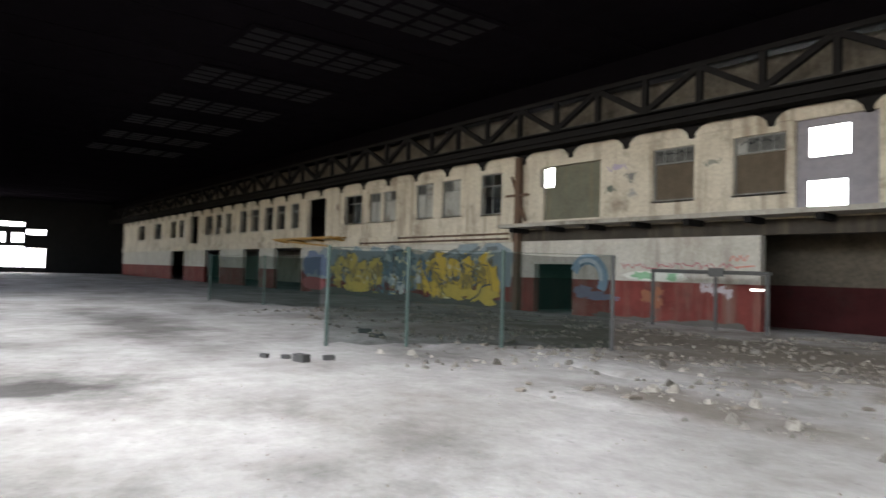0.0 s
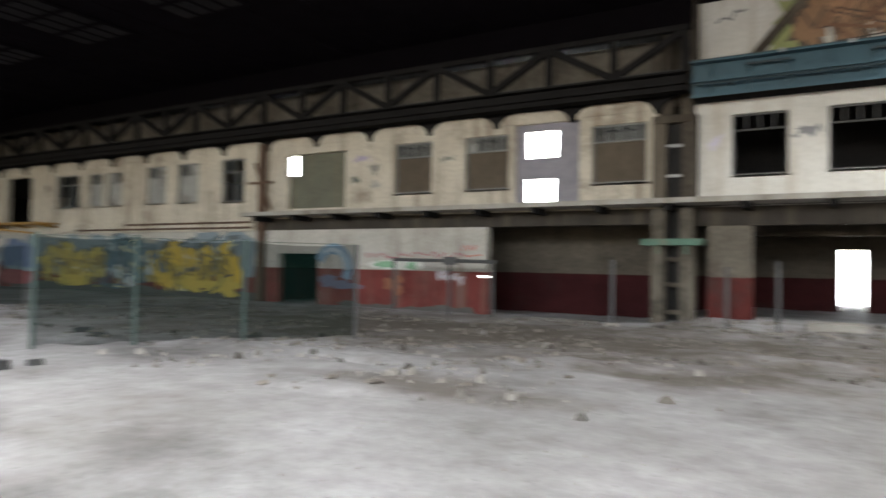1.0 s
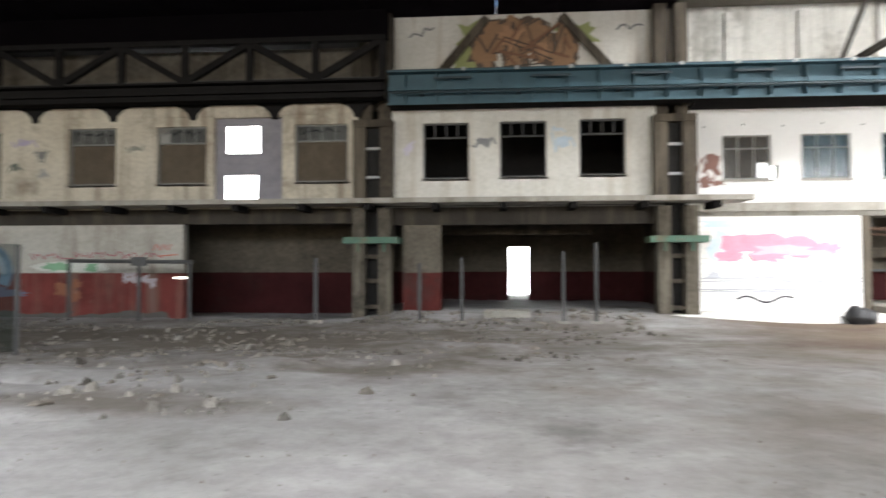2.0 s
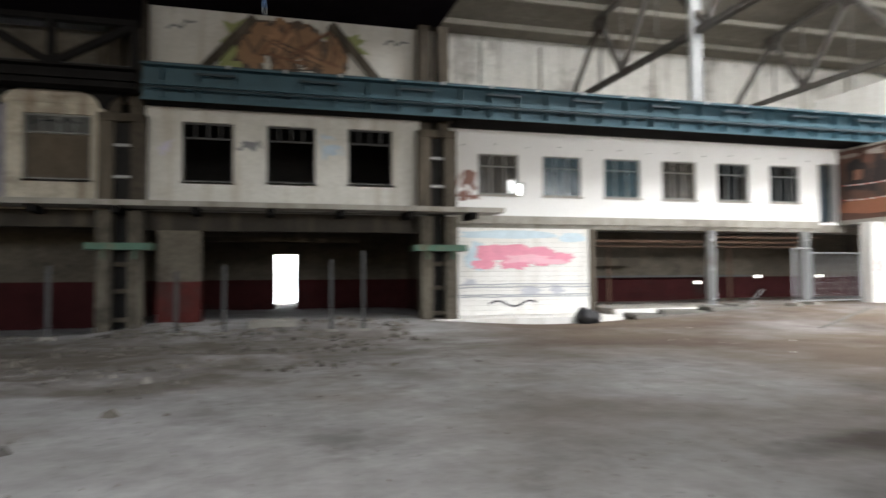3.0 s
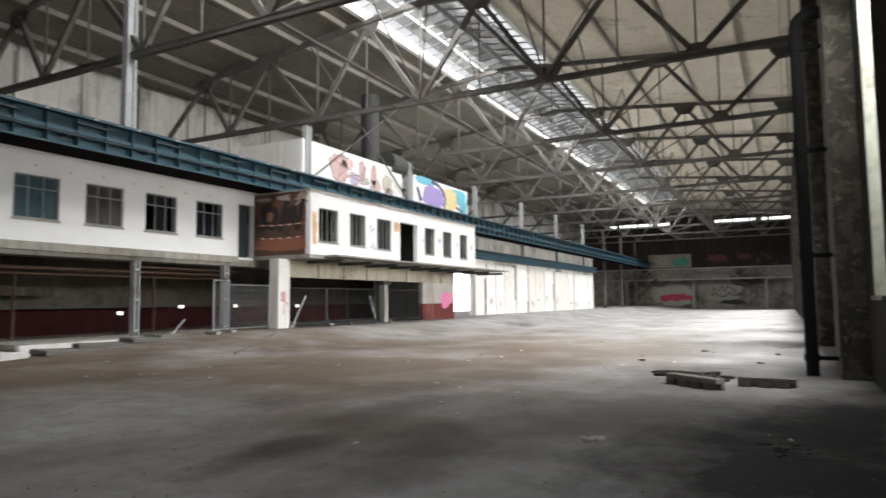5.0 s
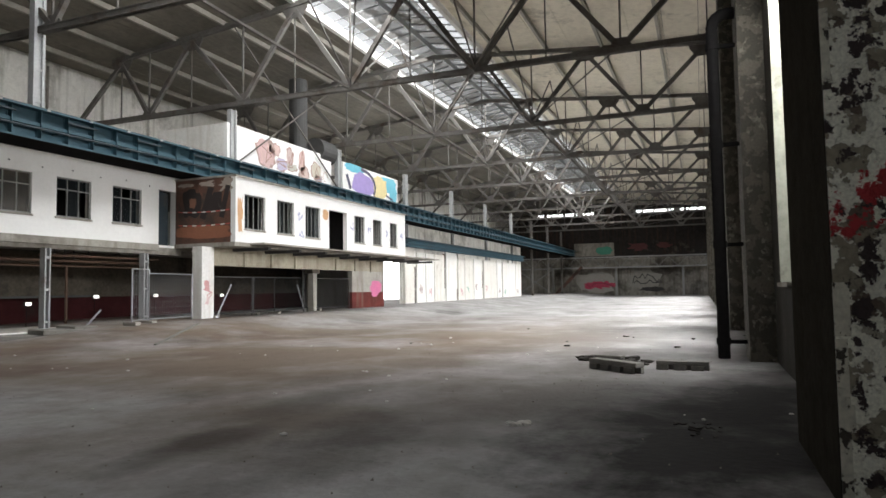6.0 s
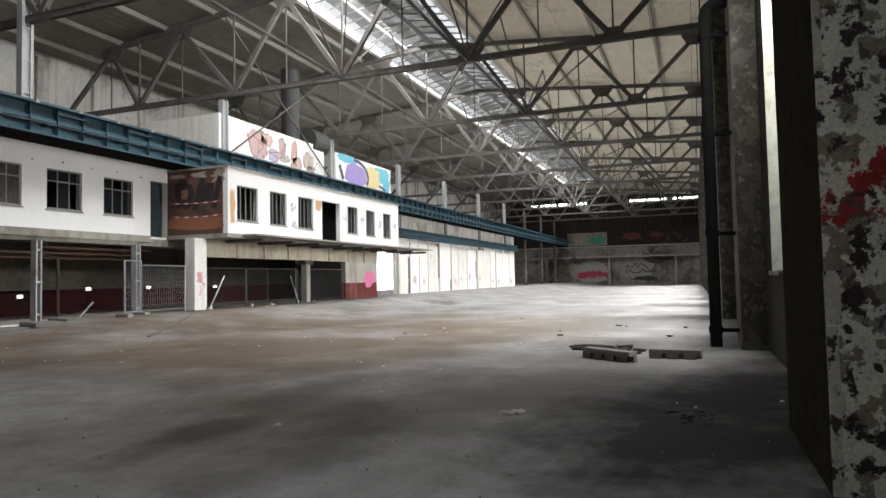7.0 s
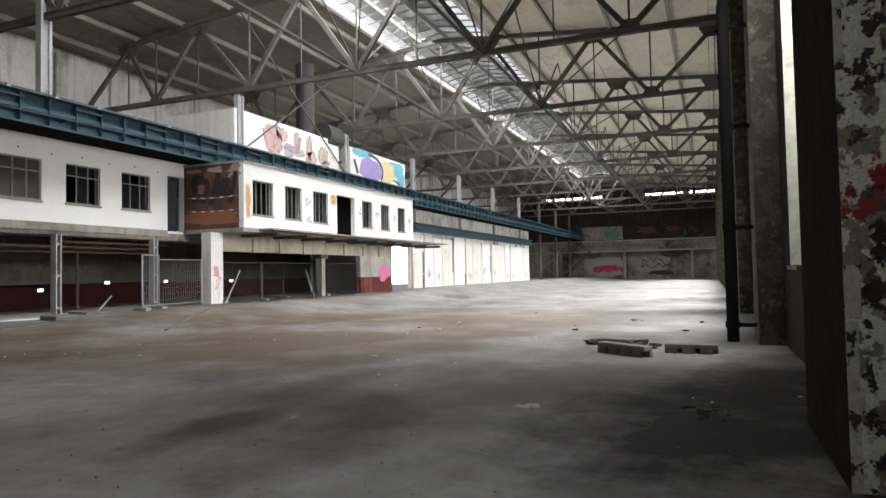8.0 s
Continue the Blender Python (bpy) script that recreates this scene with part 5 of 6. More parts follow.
marks(WLW, LP, (0.24, 0.45, 0.27), 1, [(-14.4, 1.66, 0.9, 0.25, 0.4), (-13.2, 1.64, 0.4, 0.24, 0.4)], R, "green sprayed tag")
marks(WLW, LP, (0.55, 0.17, 0.13), 1, (), R, "red sprayed tag", strokes=[([(-11.1 + 0.12 * k, 2.2 + 0.18 * (k % 2)) for k in range(6)], 0.04), ([(-10.9, 2.0), (-10.3, 2.05)], 0.04)])
marks(WLW, LP, (0.42, 0.37, 0.39), 1, [(-12.0 + 0.22 * q, 1.2 + R.uniform(-0.15, 0.15), 0.26, 0.3, 0.5) for q in range(5)], R, "grey sprayed tag")
marks(WLW, LP, (0.25, 0.095, 0.045), 1, [(-14.0 + R.uniform(-0.4, 0.4), 0.85 + R.uniform(-0.3, 0.3), 0.35, 0.3, 0.5) for q in range(6)], R)
# tags between the upper windows
for (u, v, w, h, c) in ((-15.6, 5.75, 0.9, 0.35, (0.42, 0.36, 0.5)), (-15.0, 5.35, 0.5, 0.5, (0.2, 0.2, 0.19)), (-15.9, 4.95, 0.5, 0.4, (0.12, 0.14, 0.12)), (-14.9, 4.7, 0.4, 0.4, (0.33, 0.32, 0.31)),
                        (-11.75, 5.5, 0.6, 0.25, (0.26, 0.26, 0.22)), (-37.3, 5.5, 0.4, 0.5, (0.18, 0.12, 0.1))):
    marks(WUW, LP, c, 1, [(u, v, w * 0.5, h * 0.5, 0.4)], R, "faded sprayed tag", strokes=[([(u + w * (k / 6 - 0.5), v + h * R.uniform(-0.5, 0.5)) for k in range(7)], 0.05)])
for (u, v, w, h, c) in ((-2.75, 5.4, 0.35, 0.6, (0.62, 0.58, 0.68)), (-0.4, 5.55, 0.75, 0.4, (0.25, 0.25, 0.26)), (2.05, 5.5, 0.7, 0.6, (0.5, 0.6, 0.68)), (1.9, 5.9, 0.4, 0.2, (0.55, 0.62, 0.68))):
    marks(WUM, LP, c, 1, [(u, v, w * 0.6, h * 0.5, 0.4)], R, "faded sprayed tag", strokes=[([(u + w * (k / 6 - 0.5), v + h * R.uniform(-0.5, 0.5)) for k in range(7)], 0.06)])
# brown and green mural above the girder
TP = facing(20.95)
marks(WTM, TP, (0.30, 0.33, 0.13), 0, [(-0.6, 8.8, 1.2, 1.4, 0.35), (2.5, 9.0, 1.3, 0.8, 0.4), (-0.9, 8.1, 0.9, 0.7, 0.4)], R, "green mural patch")
lettering(WTM, TP, -0.7, 2.6, 7.9, 9.6, (0.30, 0.17, 0.09), (0.10, 0.07, 0.05), R, 4)
for c, lay, w in (((0.06, 0.045, 0.035), 6, 0.045), ((0.2, 0.1, 0.055), 7, 0.09)):
    marks(WTM, TP, c, lay, (), R, "sprayed mural lines", strokes=[([(R.uniform(-0.5, 2.4), R.uniform(8.0, 9.5))] * 1 + [(R.uniform(-0.5, 2.4), R.uniform(8.0, 9.5))], w) for q in range(9)])
marks(WTM, TP, (0.40, 0.22, 0.12), 5, [(0.5, 8.9, 0.7, 0.7, 0.4), (1.4, 8.5, 0.6, 0.5, 0.4)], R)
for u in (-2.4, 4.2):
    marks(WTM, TP, (0.2, 0.2, 0.2), 1, (), R, strokes=[([(u - 0.4 + 0.13 * k, 9.2 + R.uniform(-0.15, 0.15)) for k in range(7)], 0.06)])
# pink piece on the white boards
GP = facing(VY - 0.03)
marks(GATE, GP, (0.62, 0.74, 0.80), 0, [(8.2, 2.98, 3.4, 0.3, 0.15), (10.5, 2.9, 1.0, 0.3, 0.2), (7.0, 2.2, 0.9, 0.9, 0.3)], R, "pale blue sprayed band")
marks(GATE, GP, (0.82, 0.32, 0.42), 1, [(7.5, 2.35, 1.1, 0.55, 0.2), (8.4, 2.3, 1.2, 0.75, 0.2), (9.3, 2.25, 1.2, 0.6, 0.2), (10.1, 2.2, 0.8, 0.35, 0.3), (7.25, 1.95, 0.8, 0.35, 0.3), (8.3, 1.95, 1.0, 0.3, 0.3)], R, "pink sprayed piece")
marks(GATE, GP, (0.86, 0.48, 0.56), 2, [(8.7, 2.15, 1.6, 0.3, 0.4), (9.6, 2.05, 1.0, 0.2, 0.4)], R, "pale pink sprayed piece")
marks(GATE, GP, (0.40, 0.42, 0.45), 1, (), R, "grey sprayed lines", strokes=[([(6.35 + 0.6 * k, v + R.uniform(-0.02, 0.02)) for k in range(9)], 0.035) for v in (1.28, 1.18, 0.92, 0.86)])
marks(GATE, GP, (0.03, 0.03, 0.035), 3, (), R, "black sprayed squiggle", strokes=[([(7.4 + 0.17 * k, 0.62 + 0.1 * math.sin(k * 0.9)) for k in range(11)], 0.06)])
marks(GATE, GP, (0.55, 0.56, 0.60), 1, [(8.9, 1.05, 0.8, 0.3, 0.4), (9.9, 1.1, 0.5, 0.25, 0.4), (6.7, 1.35, 0.4, 0.2, 0.4)], R)
# white wall marks by the first white-block window
marks(GATE, facing(VY), (0.30, 0.16, 0.13), 1, [(6.72, 4.85, 0.5, 0.6, 0.5), (6.5, 4.3, 0.5, 0.3, 0.5), (6.9, 4.25, 0.4, 0.16, 0.5)], R, "rust-brown sprayed patch", strokes=[([(6.1 + 0.11 * q, 4.7 + R.uniform(-0.4, 0.4)) for q in range(8)], 0.05)])
# panels above the girder: plain coloured shapes
PP = facing(20.9)
for u, v, w, h, c in ((28.2, 8.75, 1.5, 1.3, (0.62, 0.28, 0.24)), (28.9, 9.1, 0.9, 0.6, (0.66, 0.36, 0.3)), (29.6, 8.4, 0.9, 0.6, (0.40, 0.33, 0.55)), (30.35, 8.95, 0.6, 0.9, (0.45, 0.25, 0.2)), (30.5, 8.4, 0.9, 0.35, (0.45, 0.42, 0.3)),
                      (31.5, 8.85, 0.5, 1.3, (0.66, 0.32, 0.24)), (31.7, 8.3, 0.9, 0.6, (0.62, 0.38, 0.3)), (33.0, 8.6, 0.9, 0.9, (0.50, 0.42, 0.26)), (33.2, 8.2, 0.8, 0.3, (0.38, 0.36, 0.5))):
    marks(PH1, PP, (0.42, 0.29, 0.26), 0, [(u, v, w + 0.12, h + 0.1, 0.2)], R)
    marks(PH1, PP, tuple(0.6 * q + 0.28 for q in c), 1, [(u, v, w, h, 0.2)], R)
    marks(PH1, PP, (0.34, 0.2, 0.17), 2, (), R, strokes=[([(u + R.uniform(-0.5, 0.5) * w, v + R.uniform(-0.5, 0.5) * h) for q in range(4)], 0.05)])
marks(PH1, PP, (0.60, 0.42, 0.36), 1, (), R, strokes=[([(34.0 + 0.25 * math.cos(a), 8.4 + 0.3 * math.sin(a)) for a in [0.6 * i for i in range(9)]], 0.05)])
marks(PH2, PP, (0.16, 0.52, 0.66), 0, [(42.6, 9.1, 2.6, 1.1, 0.1), (37.6, 9.5, 2.6, 0.5, 0.15), (43.4, 8.3, 1.2, 1.2, 0.2)], R, "cyan painted field")
marks(PH2, PP, (0.78, 0.66, 0.34), 1, [(41.2, 8.7, 2.2, 1.6, 0.15)], R, "yellow painted field")
marks(PH2, PP, (0.38, 0.29, 0.62), 2, [(38.8, 8.6, 3.0, 1.5, 0.12)], R, "violet painted field")
marks(PH2, PP, (0.08, 0.08, 0.13), 3, (), R, strokes=[([(38.6 + 1.9 * math.cos(a), 8.6 + 1.0 * math.sin(a)) for a in [-0.5 + 0.3 * i for i in range(8)]], 0.22), ([(36.6, 8.9), (37.0, 8.2)], 0.3), ([(42.2, 8.3), (43.2, 8.1)], 0.15)])
# dark shapes and barrier tape on the brown side wall
SP = lambda off: (lambda u, v: (22.25 - off, u, v))
marks(WBS, SP, (0.03, 0.022, 0.02), 1, [(20.3, 5.4, 0.95, 1.15, 0.2), (19.0, 5.4, 0.8, 0.9, 0.3)], R, "dark sprayed letters",
      strokes=[([(19.7, 4.8), (19.3, 5.95)], 0.3), ([(18.7, 4.8), (18.4, 6.0)], 0.25)])
marks(WBS, SP, (0.27, 0.13, 0.08), 2, [(20.25, 5.4, 0.35, 0.45, 0.2)], R)
marks(WBS, SP, (0.40, 0.34, 0.29), 1, [(18.5, 6.1, 0.6, 0.5, 0.5), (19.5, 6.2, 0.8, 0.25, 0.4), (20.6, 6.2, 0.8, 0.2, 0.4)], R, "pale worn patch")
marks(WBS, SP, (0.33, 0.13, 0.07), 1, [(19.6, 4.15, 2.8, 0.6, 0.15)], R, "orange-brown lower panel")
for v in (5.0, 4.42):
    for k in range(11):
        u = 18.3 + 0.25 * k
        marks(WBS, SP, (0.75, 0.72, 0.68) if k % 2 else (0.5, 0.1, 0.08), 3, (), R, "barrier tape dash", strokes=[([(u, v + 0.0016 * (k - 5) ** 2), (u + 0.2, v + 0.0016 * (k - 4) ** 2)], 0.05)])
# projecting block: orange and blue tags
EP = facing(RY)
marks(WUE, EP, (0.70, 0.42, 0.22), 1, [(22.55, 4.95, 0.3, 1.4, 0.4), (29.3, 5.5, 0.55, 0.5, 0.15)], R, "orange sprayed patch")
for u, v in ((27.1, 4.4), (27.0, 5.15), (32.0, 5.1), (34.1, 5.05), (36.3, 5.0), (38.5, 4.95)):
    marks(WUE, EP, (0.40, 0.43, 0.62), 1, (), R, "blue sprayed tag", strokes=[([(u + R.uniform(-0.22, 0.22), v + R.uniform(-0.25, 0.25)) for k in range(7)], 0.06)])
QP = facing(19.3)
marks(WLE, QP, (0.80, 0.22, 0.42), 1, [(37.4, 1.75, 1.6, 0.75, 0.12), (37.2, 1.4, 0.9, 0.5, 0.3)], R, "pink sprayed patch")
marks(PILLAR, facing(19.25), (0.66, 0.36, 0.35), 1, [(22.0, 1.9, 0.3, 0.4, 0.5)], R, "red sprayed scrawl", strokes=[([(21.8 + R.uniform(0, 0.5), 1.1 + 0.12 * k) for k in range(9)], 0.04) for j in range(2)])
# red and violet marks on the near pier
NP = lambda off: (lambda u, v: (5.45 - off, u, v))
npier = pr
marks(npier, NP, (0.09, 0.06, 0.13), 1, (), R, "violet sprayed loop", strokes=[([(-1.27 + 0.09 * math.cos(a), 1.2 + 0.1 * math.sin(a)) for a in [0.5 * i for i in range(11)]], 0.025)])
# tags on the far white boards
for o in [o for o in scene.objects if o.parent is None and (o.name == "panel" or o.name.startswith("panel."))]:
    cx, front = o.bound_box[0][0], o.bound_box[0][1]
    if R.random() < 0.3:
        continue
    bp = facing(front)
    tone = R.choice([(0.24, 0.42, 0.34), (0.6, 0.38, 0.38), (0.3, 0.3, 0.34), (0.36, 0.42, 0.5), (0.45, 0.38, 0.35)])
    u, v = cx + R.uniform(0.3, 0.7), R.uniform(1.1, 1.7)
    marks(o, bp, tone, 1, (), R, "sprayed tag", strokes=[([(u + 0.09 * k, v + R.uniform(-0.35, 0.35)) for k in range(8)], 0.1), ([(u + R.uniform(0, 0.7), v + R.uniform(-0.4, 0.4)) for k in range(4)], 0.09)])
# far end wall tags
FX = END - 0.1
farw = slab("far_tag_board", FX, END - 0.01, 12.6, 19.6, 0.4, 4.0, ENDWALL, "patch of old render on the far wall", "render")
FP = lambda off: (lambda u, v: (FX - off, u, v))
marks(farw, FP, (0.42, 0.40, 0.36), 0, [(16.5, 2.2, 6.0, 3.2, 0.2)], R, "pale worn plaster patch")
marks(farw, FP, (0.55, 0.06, 0.12), 1, [(17.6, 1.7, 1.8, 1.2, 0.3), (16.2, 1.8, 2.0, 1.3, 0.3), (14.8, 1.8, 1.6, 1.0, 0.3), (13.8, 1.8, 1.2, 0.6, 0.3)], R, "red sprayed piece")
marks(farw, FP, (0.2, 0.03, 0.06), 2, (), R, "dark red outlines", strokes=[([(13.6 + 0.55 * q, 1.7 + R.uniform(-0.5, 0.5)) for q in range(9)], 0.1)])
farp = slab("far_tag_board", FX, END - 0.01, 4.8, 11.4, 0.4, 4.2, ENDWALL, "scorched render with black scrawl on the far wall", "render")
marks(farp, FP, (0.36, 0.34, 0.30), 0, [(8.6, 2.6, 5.0, 2.8, 0.2)], R, "pale worn plaster patch")
marks(farp, FP, (0.045, 0.04, 0.04), 1, [(7.6, 1.0, 3.6, 0.7, 0.3)], R, "dark scorched patch", strokes=[([(6.2 + 0.4 * q, 2.8 + R.uniform(-0.8, 0.8)) for q in range(12)], 0.12), ([(6.4 + 0.5 * q, 2.2 + R.uniform(-0.5, 0.5)) for q in range(9)], 0.14)])
farg = slab("far_tag_board", FX, END - 0.01, 13.4, 20.0, 6.6, 8.8, ENDWALL, "green and pale sheet on the far wall", "board")
marks(farg, FP, (0.08, 0.34, 0.24), 1, [(15.0, 7.5, 2.5, 1.3, 0.15)], R, "green painted patch")
farr = slab("far_tag_board", FX, END - 0.01, 1.0, 12.0, 7.0, 9.0, DIMWALL, "boards darkened like the unlit wall, with faded red paint", "board")
marks(farr, FP, (0.12, 0.03, 0.03), 1, [(9.5, 8.0, 3.0, 1.2, 0.4), (5.5, 8.1, 2.0, 0.9, 0.4)], R, "faded red paint")

# ================= far end =================
GX = END - 1.6
st = thing("steel_gallery", "dull grey steel gallery along the far end wall", "gallery")
for z in (4.5, 6.2):
    part("beam", box(B(), GX - 0.1, GX + 0.1, -1.2, REARY - 0.1, z, z + 0.24), GALVSTEEL, st)
part("deck", box(B(), GX + 0.101, END - 0.12, -1.2, REARY - 0.1, 4.6, 4.7), BLACK_SHADE, st)
for i in range(22):
    y = -1 + 1.47 * i
    part("lattice", beam(B(), (GX, y, 4.7 if i % 2 else 6.2), (GX, y + 1.47, 6.2 if i % 2 else 4.7), 0.07, 0.07), GALVSTEEL, st)
for y in (2.7, 13.0, 23.4):
    part("post", box(B(), GX - 0.2, GX + 0.2, y - 0.16, y + 0.16, 0, 4.5), GALVSTEEL, st)
part("brace", beam(B(), (GX, 23.6, 0.4), (GX, 29.4, 4.4), 0.14, 0.14), GALVSTEEL, st)
part("brace", beam(B(), (GX, 29.4, 0.4), (GX, 23.6, 4.4), 0.14, 0.14), GALVSTEEL, st)
stair = thing("steel_stair", "rusty steel stair to the far gallery", "stair")
for x in (GX - 1.6, GX - 0.5):
    part("stringer", beam(B(), (x, 23.0, 0.1), (x, 18.4, 4.7), 0.1, 0.34), RUST, stair)
for k in range(24):
    part("tread", box(B(), GX - 1.55, GX - 0.55, 22.8 - 0.19 * k, 23.02 - 0.19 * k, 0.2 + 0.19 * k, 0.24 + 0.19 * k), RUST, stair)


# ================= duct by the roof room =================
dk = thing("vent_duct", "grey sheet-metal vent duct with a black cowl", "duct", at=(0, 0, 0))
vp = part("pipe", tube(B(), (33.1, 22.2, 8.0), (33.1, 22.2, 14.2), 0.55, 20), STEEL, dk)
part("cowl", tube(B(), (33.5, 21.4, 10.0), (35.1, 21.4, 10.0), 0.75, 20), STEEL, dk, "black sheet-metal drum")
part("flange", tube(B(), (33.1, 22.2, 9.7), (33.1, 22.2, 9.85), 0.63, 20), STEEL, vp)


# ================= fences =================
def wire_panel(p, q, h, label="galvanised mesh site-fence panel", ZINC=ZINC, wire=0.006):
    """A site-fence panel between two ground points: tube frame, feet and wires."""
    p, q = Vector(p), Vector(q)
    t = thing("site_fence", label, "fence", "site fence", at=p)
    d = q - p
    po = part("post", tube(B(), (0, 0, 0), (0, 0, h), 0.03), ZINC, t)
    part("foot", box(B(), -0.12, 0.12, -0.3, 0.3, -0.02, 0.1), SLAB, po, "concrete fence foot")
    part("post", tube(B(), d, d + Vector((0, 0, h)), 0.03), ZINC, t)
    part("top_rail", tube(B(), (0, 0, h), d + Vector((0, 0, h)), 0.022), ZINC, t)
    part("bottom_rail", tube(B(), (0, 0, 0.15), d + Vector((0, 0, 0.15)), 0.022), ZINC, t)
    bm = B()
    n = int(d.length / 0.12)
    for i in range(1, n):
        e = d * i / n
        beam(bm, e + Vector((0, 0, 0.15)), e + Vector((0, 0, h)), 0.006, 0.006)
    for k in range(1, 8):
        z = 0.15 + (h - 0.15) * k / 8
        beam(bm, (0, 0, z), d + Vector((0, 0, z)), wire, wire)
    part("mesh", bm, ZINC, t)
    return t


DOCK = 0.47
wire_panel((17.9, 19.0, DOCK), (18.85, 19.2, DOCK), 2.0)
wire_panel((18.85, 19.2, DOCK), (21.25, 19.35, DOCK), 1.85)
for a, b_ in ((22.5, 25.2), (25.3, 26.9), (26.9, 29.4), (30.6, 34.2)):
    wire_panel((a, 19.42, 0.5), (b_, 19.42, 0.5), 1.75, "dull dark mesh site-fence panel", STEEL, 0.004)
for a, b_ in (((22.4, 19.1, 0.5), (23.1, 18.9, 1.9)), ((29.2, 19.2, 0.5), (28.8, 19.4, 1.9)), ((17.0, 20.2, 0.43), (17.8, 20.4, 1.0))):
    t = thing("fence_brace", "leaning galvanised fence brace", "brace", "fence braces")
    part("tube", tube(B(), a, b_, 0.03), ZINC, t)


def net_panel(p, q, h=2.05):
    """Green shade netting hung between two steel posts."""
    p, q = Vector(p), Vector(q)
    t = thing("net_fence", "green netting on thin steel posts", "fence", "green net fence", at=p)
    d = q - p
    part("post", tube(B(), (0, 0, -0.05), (0, 0, h + 0.05), 0.04), NETPOST, t)
    bm = B()
    n = 14
    row = []
    for i in range(n + 1):
        s = i / n
        sag = 0.06 * math.sin(s * math.pi)
        w = 0.04 * math.sin(s * 19)
        row.append([bm.verts.new(d * s + Vector((w, w, z))) for z in (0.05 + 0.03 * math.sin(s * 9), h * 0.5, h - sag)])
    for a, b_ in zip(row, row[1:]):
        for k in range(2):
            bm.faces.new((a[k], b_[k], b_[k + 1], a[k + 1]))
    part("netting", bm, NET, t)
    part("wire", beam(B(), (0, 0, h), d + Vector((0, 0, h)), 0.01, 0.01), NETPOST, t)
    return t


for p, q in (((-12.3, 6.6), (-11.4, 8.0)), ((-11.4, 8.0), (-10.3, 9.7)), ((-10.3, 9.7), (-8.9, 11.6)), ((-30.0, 10.1), (-26.5, 11.2)), ((-26.5, 11.2), (-23.4, 12.2))):
    net_panel((*p, 0), (*q, 0))
t = thing("fence_post", "thin green steel fence post", "post", "green net fence", at=(-8.9, 11.6, -0.05))
part("post", tube(B(), (0, 0, 0), (0, 0, 2.1), 0.045), STEEL, t)
# pale posts before the middle bay
for x, z in ((-5.2, 1.9), (-2.2, 1.75), (-1.0, 1.9), (1.84, 2.05), (2.74, 2.3)):
    t = thing("marker_post", "dull grey square post before the open bay", "post", "marker posts", at=(x, 18.6, 0))
    part("shaft", box(B(), -0.045, 0.045, -0.045, 0.045, -0.05, z), STEEL, t)
    part("foot", box(B(), -0.16, 0.16, -0.16, 0.16, -0.05, 0.12), SLAB, t)
# pipe barrier before the red wall
t = thing("pipe_barrier", "grey pipe barrier frame with a tube lamp", "barrier")
for x in (-13.15, -10.9, -9.3):
    part("post", tube(B(), (x, 19.3, -0.05), (x, 19.3, 1.85), 0.06), STEEL, t)
part("rail", tube(B(), (-13.2, 19.3, 1.84), (-9.2, 19.3, 1.8), 0.06), STEEL, t)
part("plate", box(B(), -11.1, -10.6, 19.18, 19.24, 1.68, 1.95), STEEL, t)
LAMPM = plain("lamp_glass", (1.0, 0.97, 0.9), 0.4, 2.5)
part("lamp", box(B(), -9.75, -9.4, 19.2, 19.3, 1.29, 1.34), LAMPM, t, "small white work lamp")


# ================= work lamps in the open bays =================
for x, z in ((16.95, 1.25), (19.85, 1.47), (23.0, 1.47), (27.4, 1.42)):
    t = thing("work_lamp", "small white work lamp on a thin stand", "lamp", "work lamps", at=(x, 23, 0.4))
    hs = part("housing", box(B(), -0.09, 0.09, 0.05, 0.14, z - 0.47, z - 0.32), STEEL, t)
    part("head", box(B(), -0.075, 0.075, -0.05, 0.05, z - 0.45, z - 0.34), LAMPM, hs, "lit white lamp head")
    part("stand", tube(B(), (0, 0.1, 0), (0, 0.1, z - 0.46), 0.01), BLACK_SHADE, t)


# ================= debris =================
def beam_block(x, y, turn, length, w, h, notches):
    """A broken precast beam with a channel end and notches along its foot."""
    t = thing("concrete_beam", "broken precast concrete beam with notches on the floor", "concrete beam", "beam pieces", at=(x, y, 0))
    t.rotation_euler.z = radians(turn)
    bm = B()
    box(bm, 0, length, -w / 2, w / 2, h * 0.55, h)
    box(bm, 0, length, w / 2 - 0.09, w / 2, 0, h * 0.549)
    seg = length / notches
    for i in range(notches):
        box(bm, i * seg, i * seg + seg * 0.72, -w / 2, -w / 2 + 0.09, 0, h * 0.549)
    bmesh.ops.bevel(bm, geom=bm.edges[:], offset=0.012, segments=1, affect="EDGES")
    part("beam", bm, BLOCKM, t)
    return t


beam_block(13.26, 2.07, 231.6, 1.22, 0.22, 0.2, 4)
beam_block(13.34, 0.88, 265.7, 0.94, 0.22, 0.18, 3)
beam_block(14.6, 2.3, 255, 0.7, 0.26, 0.13, 2)


def rock_mesh(rnd, s):
    bm = bmesh.new()
    bmesh.ops.create_icosphere(bm, subdivisions=1, radius=s)
    for v in bm.verts:
        v.co = Vector((v.co.x * rnd.uniform(0.7, 1.3), v.co.y * rnd.uniform(0.7, 1.3), v.co.z * rnd.uniform(0.2, 0.6)))
    for v in bm.verts:
        if v.co.z > 0.3 * s:
            v.co.z = 0.3 * s + 0.15 * rnd.random() * s
    return bm


# rubble field in front of the west wall
RR = random.Random(11)
ROCKS = []
